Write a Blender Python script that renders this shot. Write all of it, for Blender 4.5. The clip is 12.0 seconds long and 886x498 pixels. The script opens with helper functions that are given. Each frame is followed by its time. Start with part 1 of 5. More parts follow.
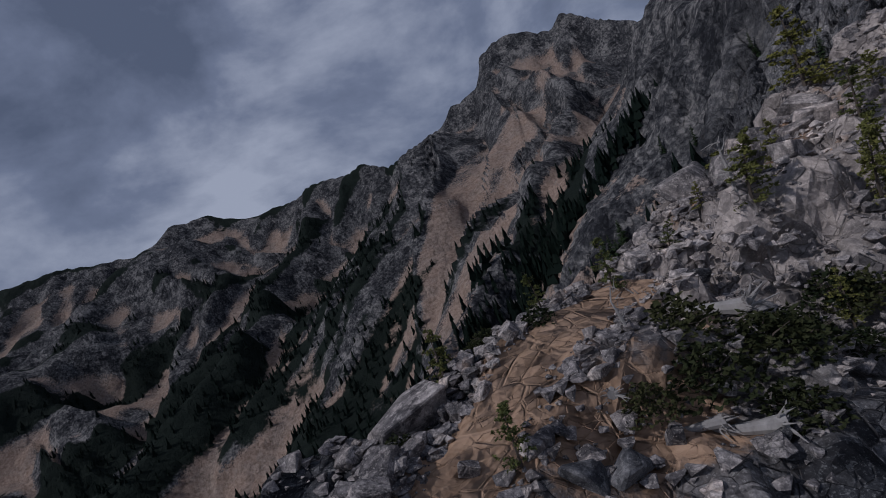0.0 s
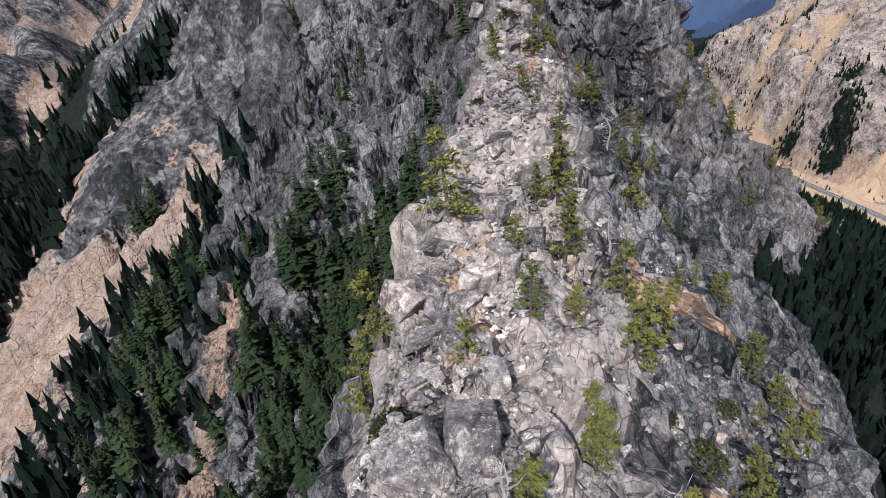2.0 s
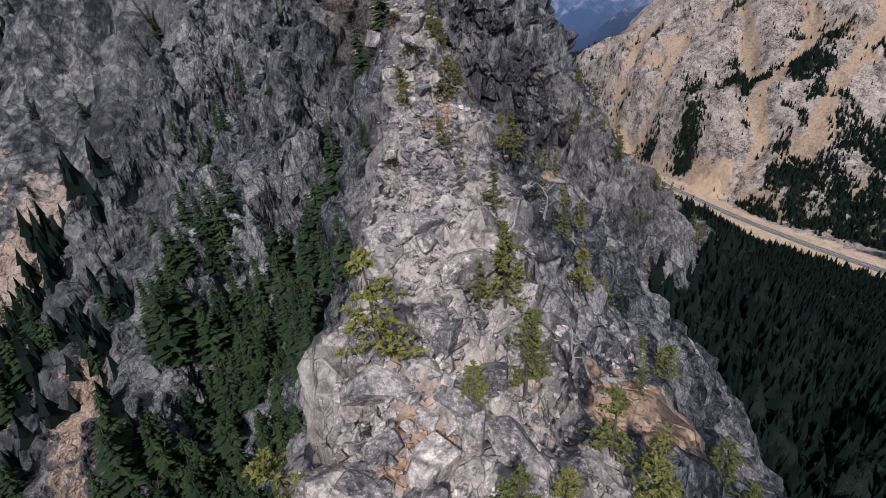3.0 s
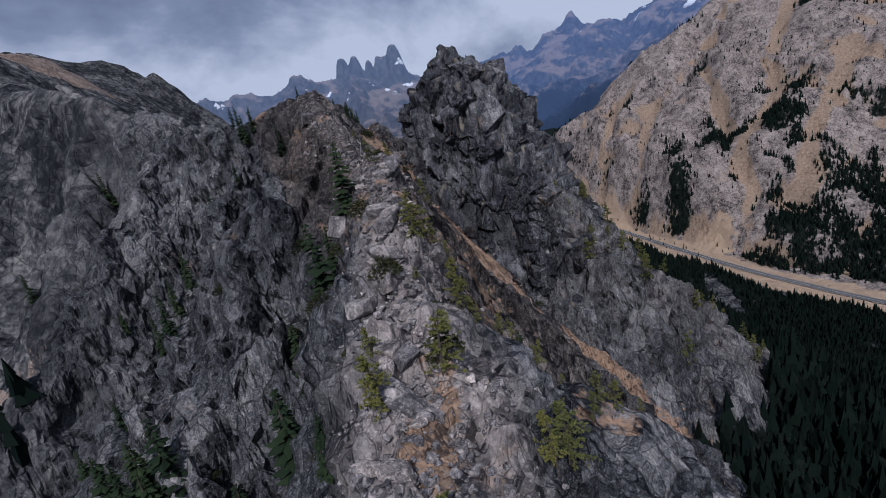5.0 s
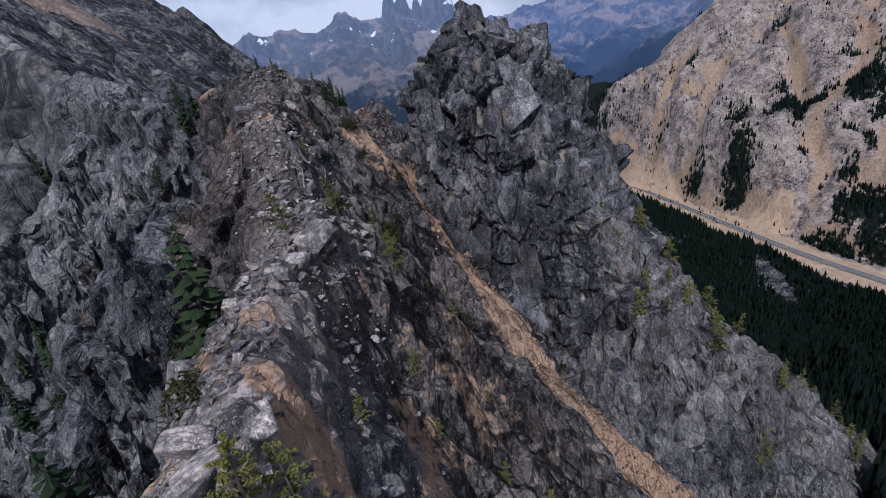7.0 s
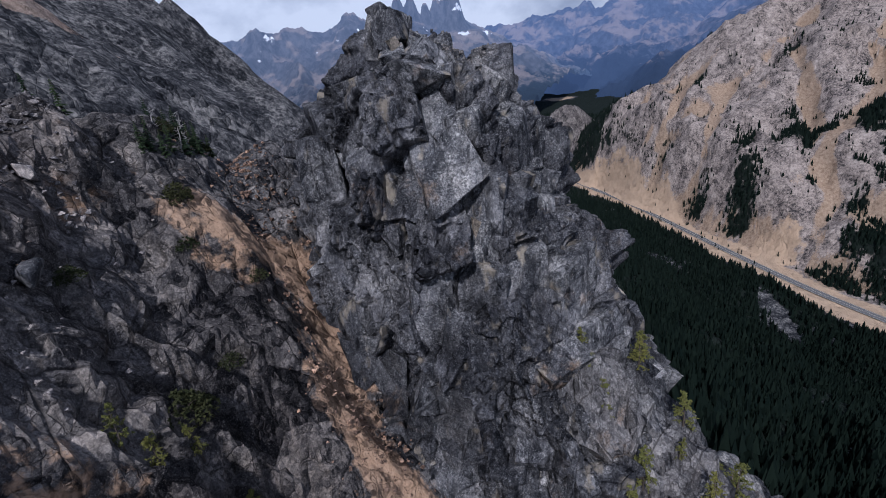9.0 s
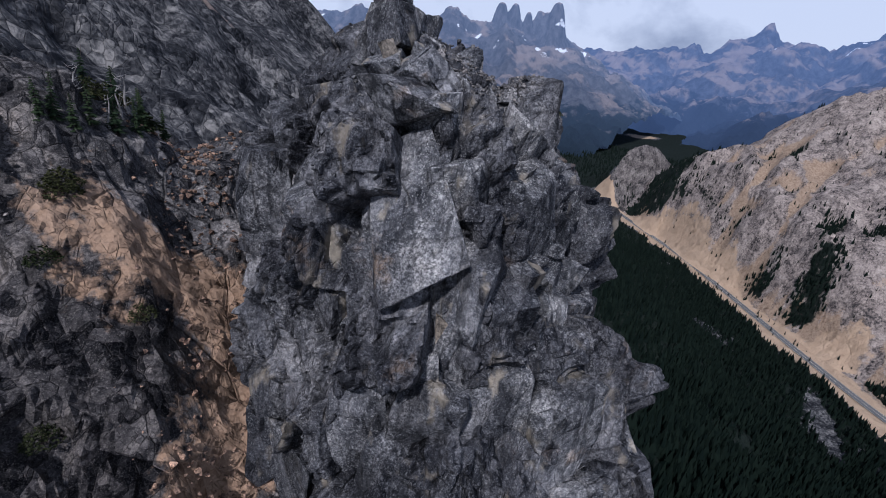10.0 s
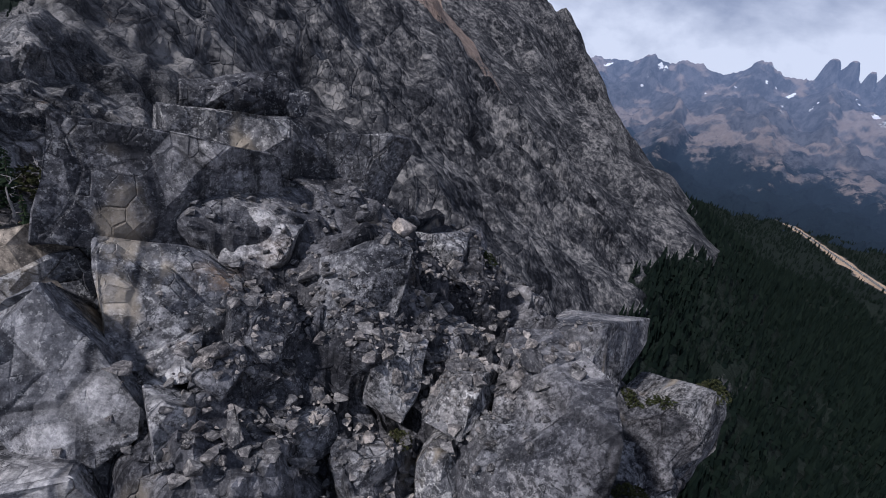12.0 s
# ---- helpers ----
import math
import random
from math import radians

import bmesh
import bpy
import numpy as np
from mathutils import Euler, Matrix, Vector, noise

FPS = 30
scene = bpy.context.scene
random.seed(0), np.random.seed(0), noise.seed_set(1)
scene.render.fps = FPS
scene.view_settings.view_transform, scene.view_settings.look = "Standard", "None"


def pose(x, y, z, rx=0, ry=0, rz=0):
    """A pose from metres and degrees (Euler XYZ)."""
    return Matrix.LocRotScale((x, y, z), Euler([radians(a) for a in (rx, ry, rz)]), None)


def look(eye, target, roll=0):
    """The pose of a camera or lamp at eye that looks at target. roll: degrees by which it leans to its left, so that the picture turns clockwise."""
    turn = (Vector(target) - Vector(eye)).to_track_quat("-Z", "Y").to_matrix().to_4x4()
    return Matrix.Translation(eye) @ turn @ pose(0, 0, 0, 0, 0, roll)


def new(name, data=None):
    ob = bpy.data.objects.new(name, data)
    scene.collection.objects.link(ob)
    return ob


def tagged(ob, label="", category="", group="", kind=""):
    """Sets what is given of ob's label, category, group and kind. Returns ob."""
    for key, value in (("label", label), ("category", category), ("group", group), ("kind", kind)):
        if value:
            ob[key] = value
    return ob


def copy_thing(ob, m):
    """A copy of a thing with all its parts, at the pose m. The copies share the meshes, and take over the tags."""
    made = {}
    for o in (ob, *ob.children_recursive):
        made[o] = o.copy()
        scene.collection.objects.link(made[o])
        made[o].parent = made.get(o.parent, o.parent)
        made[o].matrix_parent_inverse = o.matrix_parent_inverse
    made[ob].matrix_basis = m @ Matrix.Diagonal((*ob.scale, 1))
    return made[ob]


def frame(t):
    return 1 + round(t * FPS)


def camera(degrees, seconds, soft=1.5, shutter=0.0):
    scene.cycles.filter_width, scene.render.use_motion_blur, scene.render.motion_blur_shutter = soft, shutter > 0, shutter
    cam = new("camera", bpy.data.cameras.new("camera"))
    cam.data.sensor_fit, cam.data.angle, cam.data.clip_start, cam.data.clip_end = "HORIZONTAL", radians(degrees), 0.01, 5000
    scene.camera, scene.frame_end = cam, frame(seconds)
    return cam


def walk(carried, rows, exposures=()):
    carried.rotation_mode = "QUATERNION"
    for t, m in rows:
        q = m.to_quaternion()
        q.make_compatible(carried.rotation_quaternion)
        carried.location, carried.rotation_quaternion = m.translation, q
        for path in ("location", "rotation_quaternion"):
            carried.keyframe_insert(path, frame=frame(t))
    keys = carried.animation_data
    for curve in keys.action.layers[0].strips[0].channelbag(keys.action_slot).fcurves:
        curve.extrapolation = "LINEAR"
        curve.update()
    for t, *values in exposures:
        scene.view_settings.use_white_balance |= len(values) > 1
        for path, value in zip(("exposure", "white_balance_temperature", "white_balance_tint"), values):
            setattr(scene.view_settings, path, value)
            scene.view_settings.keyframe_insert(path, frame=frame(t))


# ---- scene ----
cam = camera(85.1, 12.0, soft=1.0)
ROWS = [
    (0.0, (2.49, 1.34, 2.52), (2.10, 21.30, 1.40), -20.9),
    (0.5, (1.92, 4.82, 5.35), (7.94, 23.57, 1.84), -25.5),
    (1.0, (2.48, 8.25, 7.80), (13.46, 24.03, 2.28), -26.8),
    (1.5, (4.00, 11.22, 10.10), (17.28, 24.52, 3.27), -17.9),
    (2.0, (5.92, 13.98, 12.07), (19.56, 25.61, 3.20), -7.5),
    (2.5, (8.52, 16.73, 13.39), (23.43, 26.25, 4.06), -4.1),
    (3.0, (11.94, 19.54, 14.44), (27.87, 27.59, 5.41), -4.8),
    (3.5, (16.20, 22.13, 15.41), (32.95, 29.57, 7.40), -8.9),
    (5.5, (36.42, 27.77, 22.47), (53.58, 36.35, 16.84), -11.2),
    (6.0, (43.00, 29.06, 23.66), (59.59, 38.37, 17.50), -9.5),
    (6.5, (49.40, 30.25, 24.15), (65.19, 39.90, 16.57), -9.4),
    (8.5, (77.46, 34.55, 25.04), (93.51, 43.85, 17.57), -11.1),
    (9.0, (84.93, 35.51, 25.21), (100.86, 45.08, 17.81), -6.7),
    (9.5, (92.27, 36.64, 25.57), (107.81, 46.84, 18.21), 0.5),
    (10.0, (99.51, 38.14, 26.30), (114.43, 49.28, 18.99), 5.5),
    (10.5, (106.58, 40.06, 27.35), (120.74, 52.16, 20.08), 7.4),
    (11.0, (113.42, 42.35, 28.68), (126.47, 55.64, 21.38), 8.9),
    (11.5, (119.87, 45.15, 29.97), (131.08, 59.97, 22.57), 10.4),
    (12.0, (125.77, 48.55, 31.34), (133.25, 65.74, 24.36), 9.5),
]
EXPOSURES = [(0.0, -1.4, 5650, 16), (0.5, -1.1, 5650, 16), (1.0, -0.8, 5750, 15), (1.5, -0.45, 5850, 15), (2.0, 0.4, 6000, 13), (2.5, 0.48, 6050, 13), (3.0, -0.05, 5900, 14), (3.5, -0.6, 5750, 15), (5.5, -0.8, 5500, 16), (6.5, -0.45, 5500, 16), (8.5, -0.42, 5450, 16), (10.5, -0.4, 5500, 16), (12.0, -0.32, 5750, 16)]
walk(cam, [(t, look(eye, target, roll)) for t, eye, target, roll in ROWS], EXPOSURES)

# ---- sky, sun ----
SUN_AZ, SUN_EL = 250.0, 44.0      # compass bearing from +y towards +x, height above the horizon
world = bpy.data.worlds.new("sky")
scene.world = world
world.use_nodes = True
wn, wl = world.node_tree.nodes, world.node_tree.links
wn.clear()
sky = wn.new("ShaderNodeTexSky")
sky.sky_type, sky.sun_disc = "NISHITA", False
sky.sun_elevation, sky.sun_rotation = radians(SUN_EL), radians(SUN_AZ)
coord = wn.new("ShaderNodeTexCoord")
squash = wn.new("ShaderNodeMapping")
squash.inputs["Scale"].default_value = (1.0, 1.0, 1.7)
clouds = wn.new("ShaderNodeTexNoise")
clouds.inputs["Scale"].default_value, clouds.inputs["Detail"].default_value = 2.3, 9.0
clouds.inputs["Roughness"].default_value, clouds.inputs["Distortion"].default_value = 0.56, 0.2
tone = wn.new("ShaderNodeValToRGB")
tone.color_ramp.elements[0].position, tone.color_ramp.elements[0].color = 0.37, (0.23, 0.27, 0.36, 1)
tone.color_ramp.elements[1].position, tone.color_ramp.elements[1].color = 0.63, (0.88, 0.92, 1.0, 1)
tone.color_ramp.elements.new(0.49).color = (0.40, 0.45, 0.57, 1)
dim = wn.new("ShaderNodeMix")
dim.data_type, dim.blend_type = "RGBA", "MIX"
dim.inputs[0].default_value = 0.9
scale_sky = wn.new("ShaderNodeVectorMath")
scale_sky.operation = "SCALE"
scale_sky.inputs["Scale"].default_value = 0.07
back = wn.new("ShaderNodeBackground")
back.inputs["Strength"].default_value = 1.05
out = wn.new("ShaderNodeOutputWorld")
wl.new(coord.outputs["Generated"], squash.inputs["Vector"])
wl.new(squash.outputs["Vector"], clouds.inputs["Vector"])
split = wn.new("ShaderNodeSeparateXYZ")
low = wn.new("ShaderNodeMapRange")
low.inputs["From Min"].default_value, low.inputs["From Max"].default_value = 0.02, 0.35
low.inputs["To Min"].default_value, low.inputs["To Max"].default_value = 0.15, -0.04
lift = wn.new("ShaderNodeMath")
wl.new(coord.outputs["Generated"], split.inputs["Vector"])
wl.new(split.outputs["Z"], low.inputs["Value"])
wl.new(clouds.outputs["Fac"], lift.inputs[0])
wl.new(low.outputs["Result"], lift.inputs[1])
wl.new(lift.outputs[0], tone.inputs["Fac"])
wl.new(sky.outputs["Color"], scale_sky.inputs[0])
wl.new(scale_sky.outputs["Vector"], dim.inputs[6])
wl.new(tone.outputs["Color"], dim.inputs[7])
wl.new(dim.outputs[2], back.inputs["Color"])
wl.new(back.outputs["Background"], out.inputs["Surface"])

sun = new("sun", bpy.data.lights.new("sun", "SUN"))
sun.data.energy, sun.data.angle, sun.data.color = 4.6, radians(3), (1.0, 0.93, 0.84)
az, el = radians(SUN_AZ), radians(SUN_EL)
sun.matrix_world = look((0, 0, 300), (-math.sin(az) * math.cos(el), -math.cos(az) * math.cos(el), 300 - math.sin(el)))


# ---- noise for the landforms ----
def hash3(ix, iy, iz, seed):
    n = (ix.astype(np.int64) * 374761393 + iy.astype(np.int64) * 668265263 + iz.astype(np.int64) * 2147483647 + seed * 1274126177) & 0xFFFFFFFF
    n = ((n ^ (n >> 13)) * 1274126177) & 0xFFFFFFFF
    n = ((n ^ (n >> 16)) * 2246822519) & 0xFFFFFFFF
    return ((n ^ (n >> 15)) & 0xFFFFFF) / 16777216.0


def soft_noise(p, size, seed):
    """Value noise between -1 and 1; p is (n, 3)."""
    q = p / size
    i = np.floor(q)
    f = q - i
    f = f * f * (3 - 2 * f)
    total = 0
    for dx in (0, 1):
        for dy in (0, 1):
            for dz in (0, 1):
                w = (f[:, 0] if dx else 1 - f[:, 0]) * (f[:, 1] if dy else 1 - f[:, 1]) * (f[:, 2] if dz else 1 - f[:, 2])
                total = total + w * hash3(i[:, 0] + dx, i[:, 1] + dy, i[:, 2] + dz, seed)
    return total * 2 - 1


def fractal(p, size, octaves, seed, gain=0.5, cell=None):
    """Sum of noises; cell: the mesh's spacing at each point, below which no detail is added."""
    total, amount = 0, 1.0
    for k in range(octaves):
        wave = size / 2 ** k
        fade = 1.0 if cell is None else np.clip(wave / cell / 2.5 - 0.6, 0, 1)
        total = total + amount * fade * soft_noise(p, wave, seed + 17 * k)
        amount *= gain
    return total


def blocks(p, size, seed, tilt=0.8, step=0.35, keen=14.0, groove=0.10):
    """Jointed rock: every cell has its own tilted face and its own offset; keen: how sharply one face breaks to the next."""
    q = p / np.asarray(size)
    i = np.floor(q)
    best = np.full(len(p), 9e9)
    second = best.copy()
    lift, total = np.zeros(len(p)), np.zeros(len(p))
    for dx in (-1, 0, 1):
        for dy in (-1, 0, 1):
            for dz in (-1, 0, 1):
                c = (i[:, 0] + dx, i[:, 1] + dy, i[:, 2] + dz)
                d = [q[:, k] - c[k] - 0.12 - 0.76 * hash3(*c, seed + k) for k in range(3)]
                r = np.sqrt(d[0] ** 2 + d[1] ** 2 + d[2] ** 2)
                second = np.where(r < best, best, np.minimum(second, r))
                best = np.minimum(best, r)
                a, b, e = (hash3(*c, seed + 5 + k) - 0.5 for k in range(3))
                face = tilt * (d[0] * a + d[1] * b + d[2] * e) * 2 + step * (hash3(*c, seed + 9) * 2 - 1)
                w = np.exp(-keen * r)
                lift += w * face
                total += w
    crack = np.clip((second - best) / 0.07, 0, 1)
    return lift / total - groove * (1 - crack)


# ---- the lie of the land ----
def fluted(x, y, points, cell, wide, deep, seed):
    """How ribs and gullies, square to a crest, draw its foot out or in."""
    near, run, at = np.full(x.shape, 9e9), 0.0, np.zeros(x.shape)
    for (x0, y0, *_), (x1, y1, *_) in zip(points, points[1:]):
        dx, dy = x1 - x0, y1 - y0
        long = math.hypot(dx, dy)
        s = np.clip(((x - x0) * dx + (y - y0) * dy) / long ** 2, 0, 1)
        d = np.hypot(x - x0 - s * dx, y - y0 - s * dy)
        side = (dx * (y - y0) - dy * (x - x0)) / long
        turn = (x - x0 - s * dx) * dx + (y - y0 - s * dy) * dy
        arc = run + s * long + 0.6 * turn / long + 37 * (side > 0)
        at = np.where(d < near, arc, at)
        near = np.minimum(near, d)
        run += long
    amount = np.zeros(x.shape)
    inside = np.where(near < 650)[0]
    p = np.stack([at / wide, near / (wide * 4.5), 0 * at], 1)[inside]
    amount[inside] = -deep * (0.6 - 2 * np.abs(fractal(p, 1.0, 3, seed, 0.55, cell[inside] / wide)))
    return amount


def crest(x, y, points, left, right, top=1.5, flute=None, cell=None):
    """Height of a ridge along points; left and right are profiles: ((metres from the crest, fall), ...).
    flute: width, depth and seed of the ribs and gullies that run down from the crest."""
    best = np.full(x.shape, -9e9)
    shift, reach = (fluted(x, y, points, cell, *flute), 1.2 * flute[0]) if flute else (0.0, 0.0)
    for (x0, y0, z0), (x1, y1, z1) in zip(points, points[1:]):
        dx, dy = x1 - x0, y1 - y0
        long2 = dx * dx + dy * dy
        s = np.clip(((x - x0) * dx + (y - y0) * dy) / long2, 0, 1)
        ox, oy = x - x0 - s * dx, y - y0 - s * dy
        d = np.hypot(ox, oy)
        side = (dx * oy - dy * ox) / (np.sqrt(long2) * np.maximum(d, 1e-6))
        w = 0.5 + 0.5 * np.clip(side * 2.0, -1, 1)
        d = np.sqrt(d * d + top * top) - top
        d = d + shift * np.minimum(d, reach)
        falls = []
        for profile in (left, right):
            (d0, f0), (d1, f1) = profile[-2:]
            fall = np.interp(d, *zip((0, 0), *profile))
            falls.append(fall + np.maximum(0, d - d1) * (f1 - f0) / (d1 - d0))
        best = np.maximum(best, z0 + s * (z1 - z0) - falls[0] * w - falls[1] * (1 - w))
    return best


def away(x, y, points):
    """Distance from a line of points."""
    best = np.full(x.shape, 9e9)
    for (x0, y0, *_), (x1, y1, *_) in zip(points, points[1:]):
        dx, dy = x1 - x0, y1 - y0
        s = np.clip(((x - x0) * dx + (y - y0) * dy) / (dx * dx + dy * dy), 0, 1)
        best = np.minimum(best, np.hypot(x - x0 - s * dx, y - y0 - s * dy))
    return best


FLOOR = -272.0
ROAD = [(300, -560), (480, -330), (628, -156), (706, -73), (800, 6), (930, 110), (1038, 201), (1319, 497), (1600, 900), (2000, 1500)]
RIDGE_LOW = [(-60, -60, -36), (-19, -8, -7.5), (-8.5, 8.5, -3.2), (-2.4, 14.6, -2.3), (3.2, 18.2, -1.7), (9.6, 21.2, -0.9), (18, 25.4, 0.3), (26, 29.6, 1.5), (36, 33.8, 3.6), (50, 40, 8.0)]
RIDGE_HIGH = [(50, 40, 8.0), (62, 45.6, 12.2), (77, 56, 16.6), (89.5, 70.5, 21.2), (103, 81, 25.2), (101, 96, 21.5), (101, 110, 24.0)]
LEFT_RIB = [(12, 62, -46), (28, 68, -24), (45, 75.5, -14), (58, 73, -1.5), (66, 69, 3.0), (74, 71.5, 13.4), (80, 69, 17), (90, 70, 20)]
BUTTRESSES = [
    [(101, 96, 21.5), (85, 87, 13), (72, 81, 5.5), (58, 86, -12), (36, 92, -38)],
    [(101, 110, 24), (84, 113, 12), (68, 110, -1), (54, 108, -12), (36, 108, -36)],
    [(106, 142, 33), (88, 133, 13), (74, 126, -4), (50, 130, -36)],
    [(112, 168, 40), (92, 168, 18), (72, 160, -12), (50, 158, -40)],
    [(130, 220, 50), (106, 212, 26), (84, 200, -8), (60, 196, -44)]]
WALL = [(101, 110, 24.0), (106, 126, 27), (106, 142, 33), (112, 168, 40), (150, 260, 60), (230, 400, 92), (320, 480, 108)]
PEAK = [(-1100, 760, 150), (-734, 808, 157), (-465, 892, 134), (-428, 903, 172), (-380, 898, 150), (-284, 886, 131), (-86, 804, 118), (54, 716, 133), (78, 710, 160), (119, 700, 178), (160, 685, 211), (182, 678, 205), (219, 669, 192), (238, 664, 208), (252, 655, 196), (276, 616, 174), (319, 541, 111), (372, 478, 92)]
SHOULDER = [(372, 478, 92), (388, 452, 54), (428, 420, -14), (520, 380, -60), (700, 420, -170), (1000, 800, -255)]
RIB = [(165, 683, 180), (125, 430, 58), (75, 290, 0), (15, 190, -20), (-60, 100, -66), (-160, -40, -130)]
SPUR = [(-198, 878, 122), (-230, 600, 0), (-330, 380, -110), (-500, 200, -190)]
FAR_SPUR = [(-434, 901, 173), (-600, 600, 10), (-760, 400, -110)]
SPIRE_FOOT = [(127, 68, 8), (127, 56, 5), (125, 46, -1), (121, 38, -9), (123, 28, -18.5), (133, 5, -44), (160, -60, -112), (230, -160, -190)]
FLANK = [(108, 82, 23), (117, 82, 20), (124, 84, 17), (150, 108, 4), (220, 140, -56), (330, 170, -130)]
LOW_SPUR = [(64, 24, -22), (84, -40, -96), (170, -220, -215)]
OPPOSITE = [(1130, 235, -150), (1165, 205, -100), (1250, -12, 44), (1330, -110, 98), (1420, -300, 220), (1560, -620, 340), (1500, -1200, 380)]
KNOB = [(1270, 400, -150), (1330, 372, -118), (1365, 345, -122), (1390, 300, -170)]
GULLY = [(121, 84), (117, 77), (115, 69), (109.5, 60), (105, 49), (101, 36), (104, 14), (118, -28), (160, -110)]
CHUTES = [[(1222, -216), (1074, -160), (997, -163), (881, -89), (838, -97), (790, -78)], [(1048, -270), (980, -234), (886, -185), (800, -150)], [(1113, -67), (1016, -80), (915, -84)], [(1092, 32), (942, 55), (915, 85)], [(1160, 90), (1060, 110), (1000, 130)]]
GREEN_CHUTE = [(1160, -53), (1035, -65), (915, -74), (860, -80)]
WEST_GULLY = [(90, 62), (68, 60.5), (50, 54), (34, 50), (14, 40), (-10, 22)]


def road_level(x, y):
    return FLOOR + 3 + 0.02 * np.maximum(0, np.hypot(x - 900, y) - 300)


def land(x, y, cell):
    """Bare height of the land; cell: the spacing of the points."""
    p = np.stack([x, y, np.zeros_like(x)], 1)
    warp = np.clip((np.hypot(x - 60, y - 40) - 60) / 300, 0, 1)
    wx = x + warp * 26 * fractal(p, 130, 3, 11)
    wy = y + warp * 26 * fractal(p, 130, 3, 12)
    nx = x + 1.6 * fractal(p, 14, 3, 21, 0.5, cell)
    ny = y + 1.6 * fractal(p, 14, 3, 22, 0.5, cell)
    px, py = x + 0.3 * (wx - x), y + 0.3 * (wy - y)
    def even(near, far, reach):
        return ((reach, near * reach), (reach * 2.2, near * reach + 1.2 * reach * (near + far) / 2), (reach * 9, near * reach + 1.2 * reach * (near + far) / 2 + 6.8 * reach * far))
    z = road_level(x, y) - 3 + 6 * fractal(p, 140, 3, 13)
    z = np.maximum(z, crest(nx, ny, RIDGE_LOW, ((1.6, 0.9), (4, 6), (13, 25), (24, 36), (80, 76)), ((3, 0.8), (6.5, 3.0), (14.5, 11.6), (22, 22), (60, 80), (300, 222)), 1.2))
    z = np.maximum(z, crest(nx, ny, RIDGE_HIGH, ((2.5, 1.2), (8, 11), (16, 30), (60, 70)), ((1.2, 1.0), (4, 6.4), (10, 17.6), (20, 34), (60, 90), (300, 234)), 1.2, (9, 0.22, 401), cell))
    z = np.maximum(z, crest(nx, ny, LEFT_RIB, ((3, 2.0), (9, 15), (40, 38)), ((3, 3), (9, 18), (40, 50)), 1.0, (8, 0.35, 402), cell))
    z = np.maximum(z, crest(nx, ny, LOW_SPUR, even(0.9, 0.6, 60), even(0.9, 0.6, 60), 6))
    z = np.maximum(z, crest(wx, wy, WALL, ((3, 3), (11, 20), (24, 36), (90, 80)), ((8, 5), (40, 31), (70, 54), (200, 140)), 2.0, (17, 0.45, 403), cell))
    for rib in BUTTRESSES:
        z = np.maximum(z, crest(nx + (wx - x) * 0.3, ny + (wy - y) * 0.3, rib, ((2.5, 2.5), (8, 17), (30, 40)), ((2.5, 2.5), (8, 17), (30, 40)), 0.8, (9, 0.4, 404), cell))
    z = np.maximum(z, crest(px, py, PEAK, even(1.2, 0.75, 60), ((24, 40), (60, 78), (150, 132), (540, 370)), 2, (85, 0.4, 405), cell))
    z = np.maximum(z, crest(wx, wy, SHOULDER, even(1.4, 0.6, 60), even(1.3, 0.6, 60), 4, (45, 0.4, 406), cell))
    z = np.maximum(z, crest(wx, wy, RIB, even(1.3, 0.62, 40), even(1.7, 0.6, 34), 4, (34, 0.55, 407), cell))
    z = np.maximum(z, crest(wx, wy, SPUR, even(0.9, 0.6, 60), even(0.9, 0.6, 60), 6, (70, 0.5, 408), cell))
    z = np.maximum(z, crest(wx, wy, FAR_SPUR, even(0.9, 0.6, 60), even(0.9, 0.6, 60), 6, (70, 0.5, 409), cell))
    z = np.maximum(z, crest(nx, ny, SPIRE_FOOT, ((3, 2), (14, 21), (40, 52), (90, 92)), ((3, 1.5), (10, 13), (24, 34), (90, 100)), 1.5))
    z = np.maximum(z, crest(wx, wy, FLANK, even(1.2, 0.55, 40), even(1.4, 0.55, 40), 4, (24, 0.4, 410), cell))
    foot = x - np.interp(y, [p[1] for p in ROAD], [p[0] for p in ROAD])
    z = np.maximum(z, crest(px, py, OPPOSITE, even(0.7, 0.7, 60), even(0.78, 0.62, 60), 6, (62, 0.3, 411), cell) - 0.75 * np.clip(105 - foot, 0, 500))
    z = np.maximum(z, crest(wx, wy, KNOB, even(1.6, 0.5, 30), even(1.6, 0.6, 30), 5, (40, 0.4, 412), cell))
    z = z - 3.0 * np.exp(-(away(nx, ny, GULLY) / 3.5) ** 2) - 3.0 * np.exp(-(away(nx, ny, WEST_GULLY) / 4.0) ** 2)
    for line in CHUTES + [GREEN_CHUTE]:
        z = z - 9 * np.exp(-(away(px, py, line) / 15) ** 2)
    bed = away(x, y, ROAD)
    flat = np.clip((bed - 14) / 45, 0, 1)
    flat = 1 - (1 - flat * flat * (3 - 2 * flat)) * np.clip((FLOOR + 90 - z) / 60, 0, 1)
    z = road_level(x, y) + flat * (z - road_level(x, y))
    far = np.clip((np.hypot(x - 60, y - 40) - 50) / 250, 0, 1)
    z = z + far * 14 * fractal(p, 90, 5, 14, 0.5, cell) * np.clip((z + 262) / 60, 0, 1) * flat * np.clip((1550 - x) / 300, 0.15, 1)
    wild = far * np.clip((200 - x) / 60, 0, 1) * np.clip((y - 60) / 80, 0, 1)
    across = np.stack([(x * 0.40 - y * 0.92) / 60, (x * 0.92 + y * 0.40) / 420, 0 * x], 1)
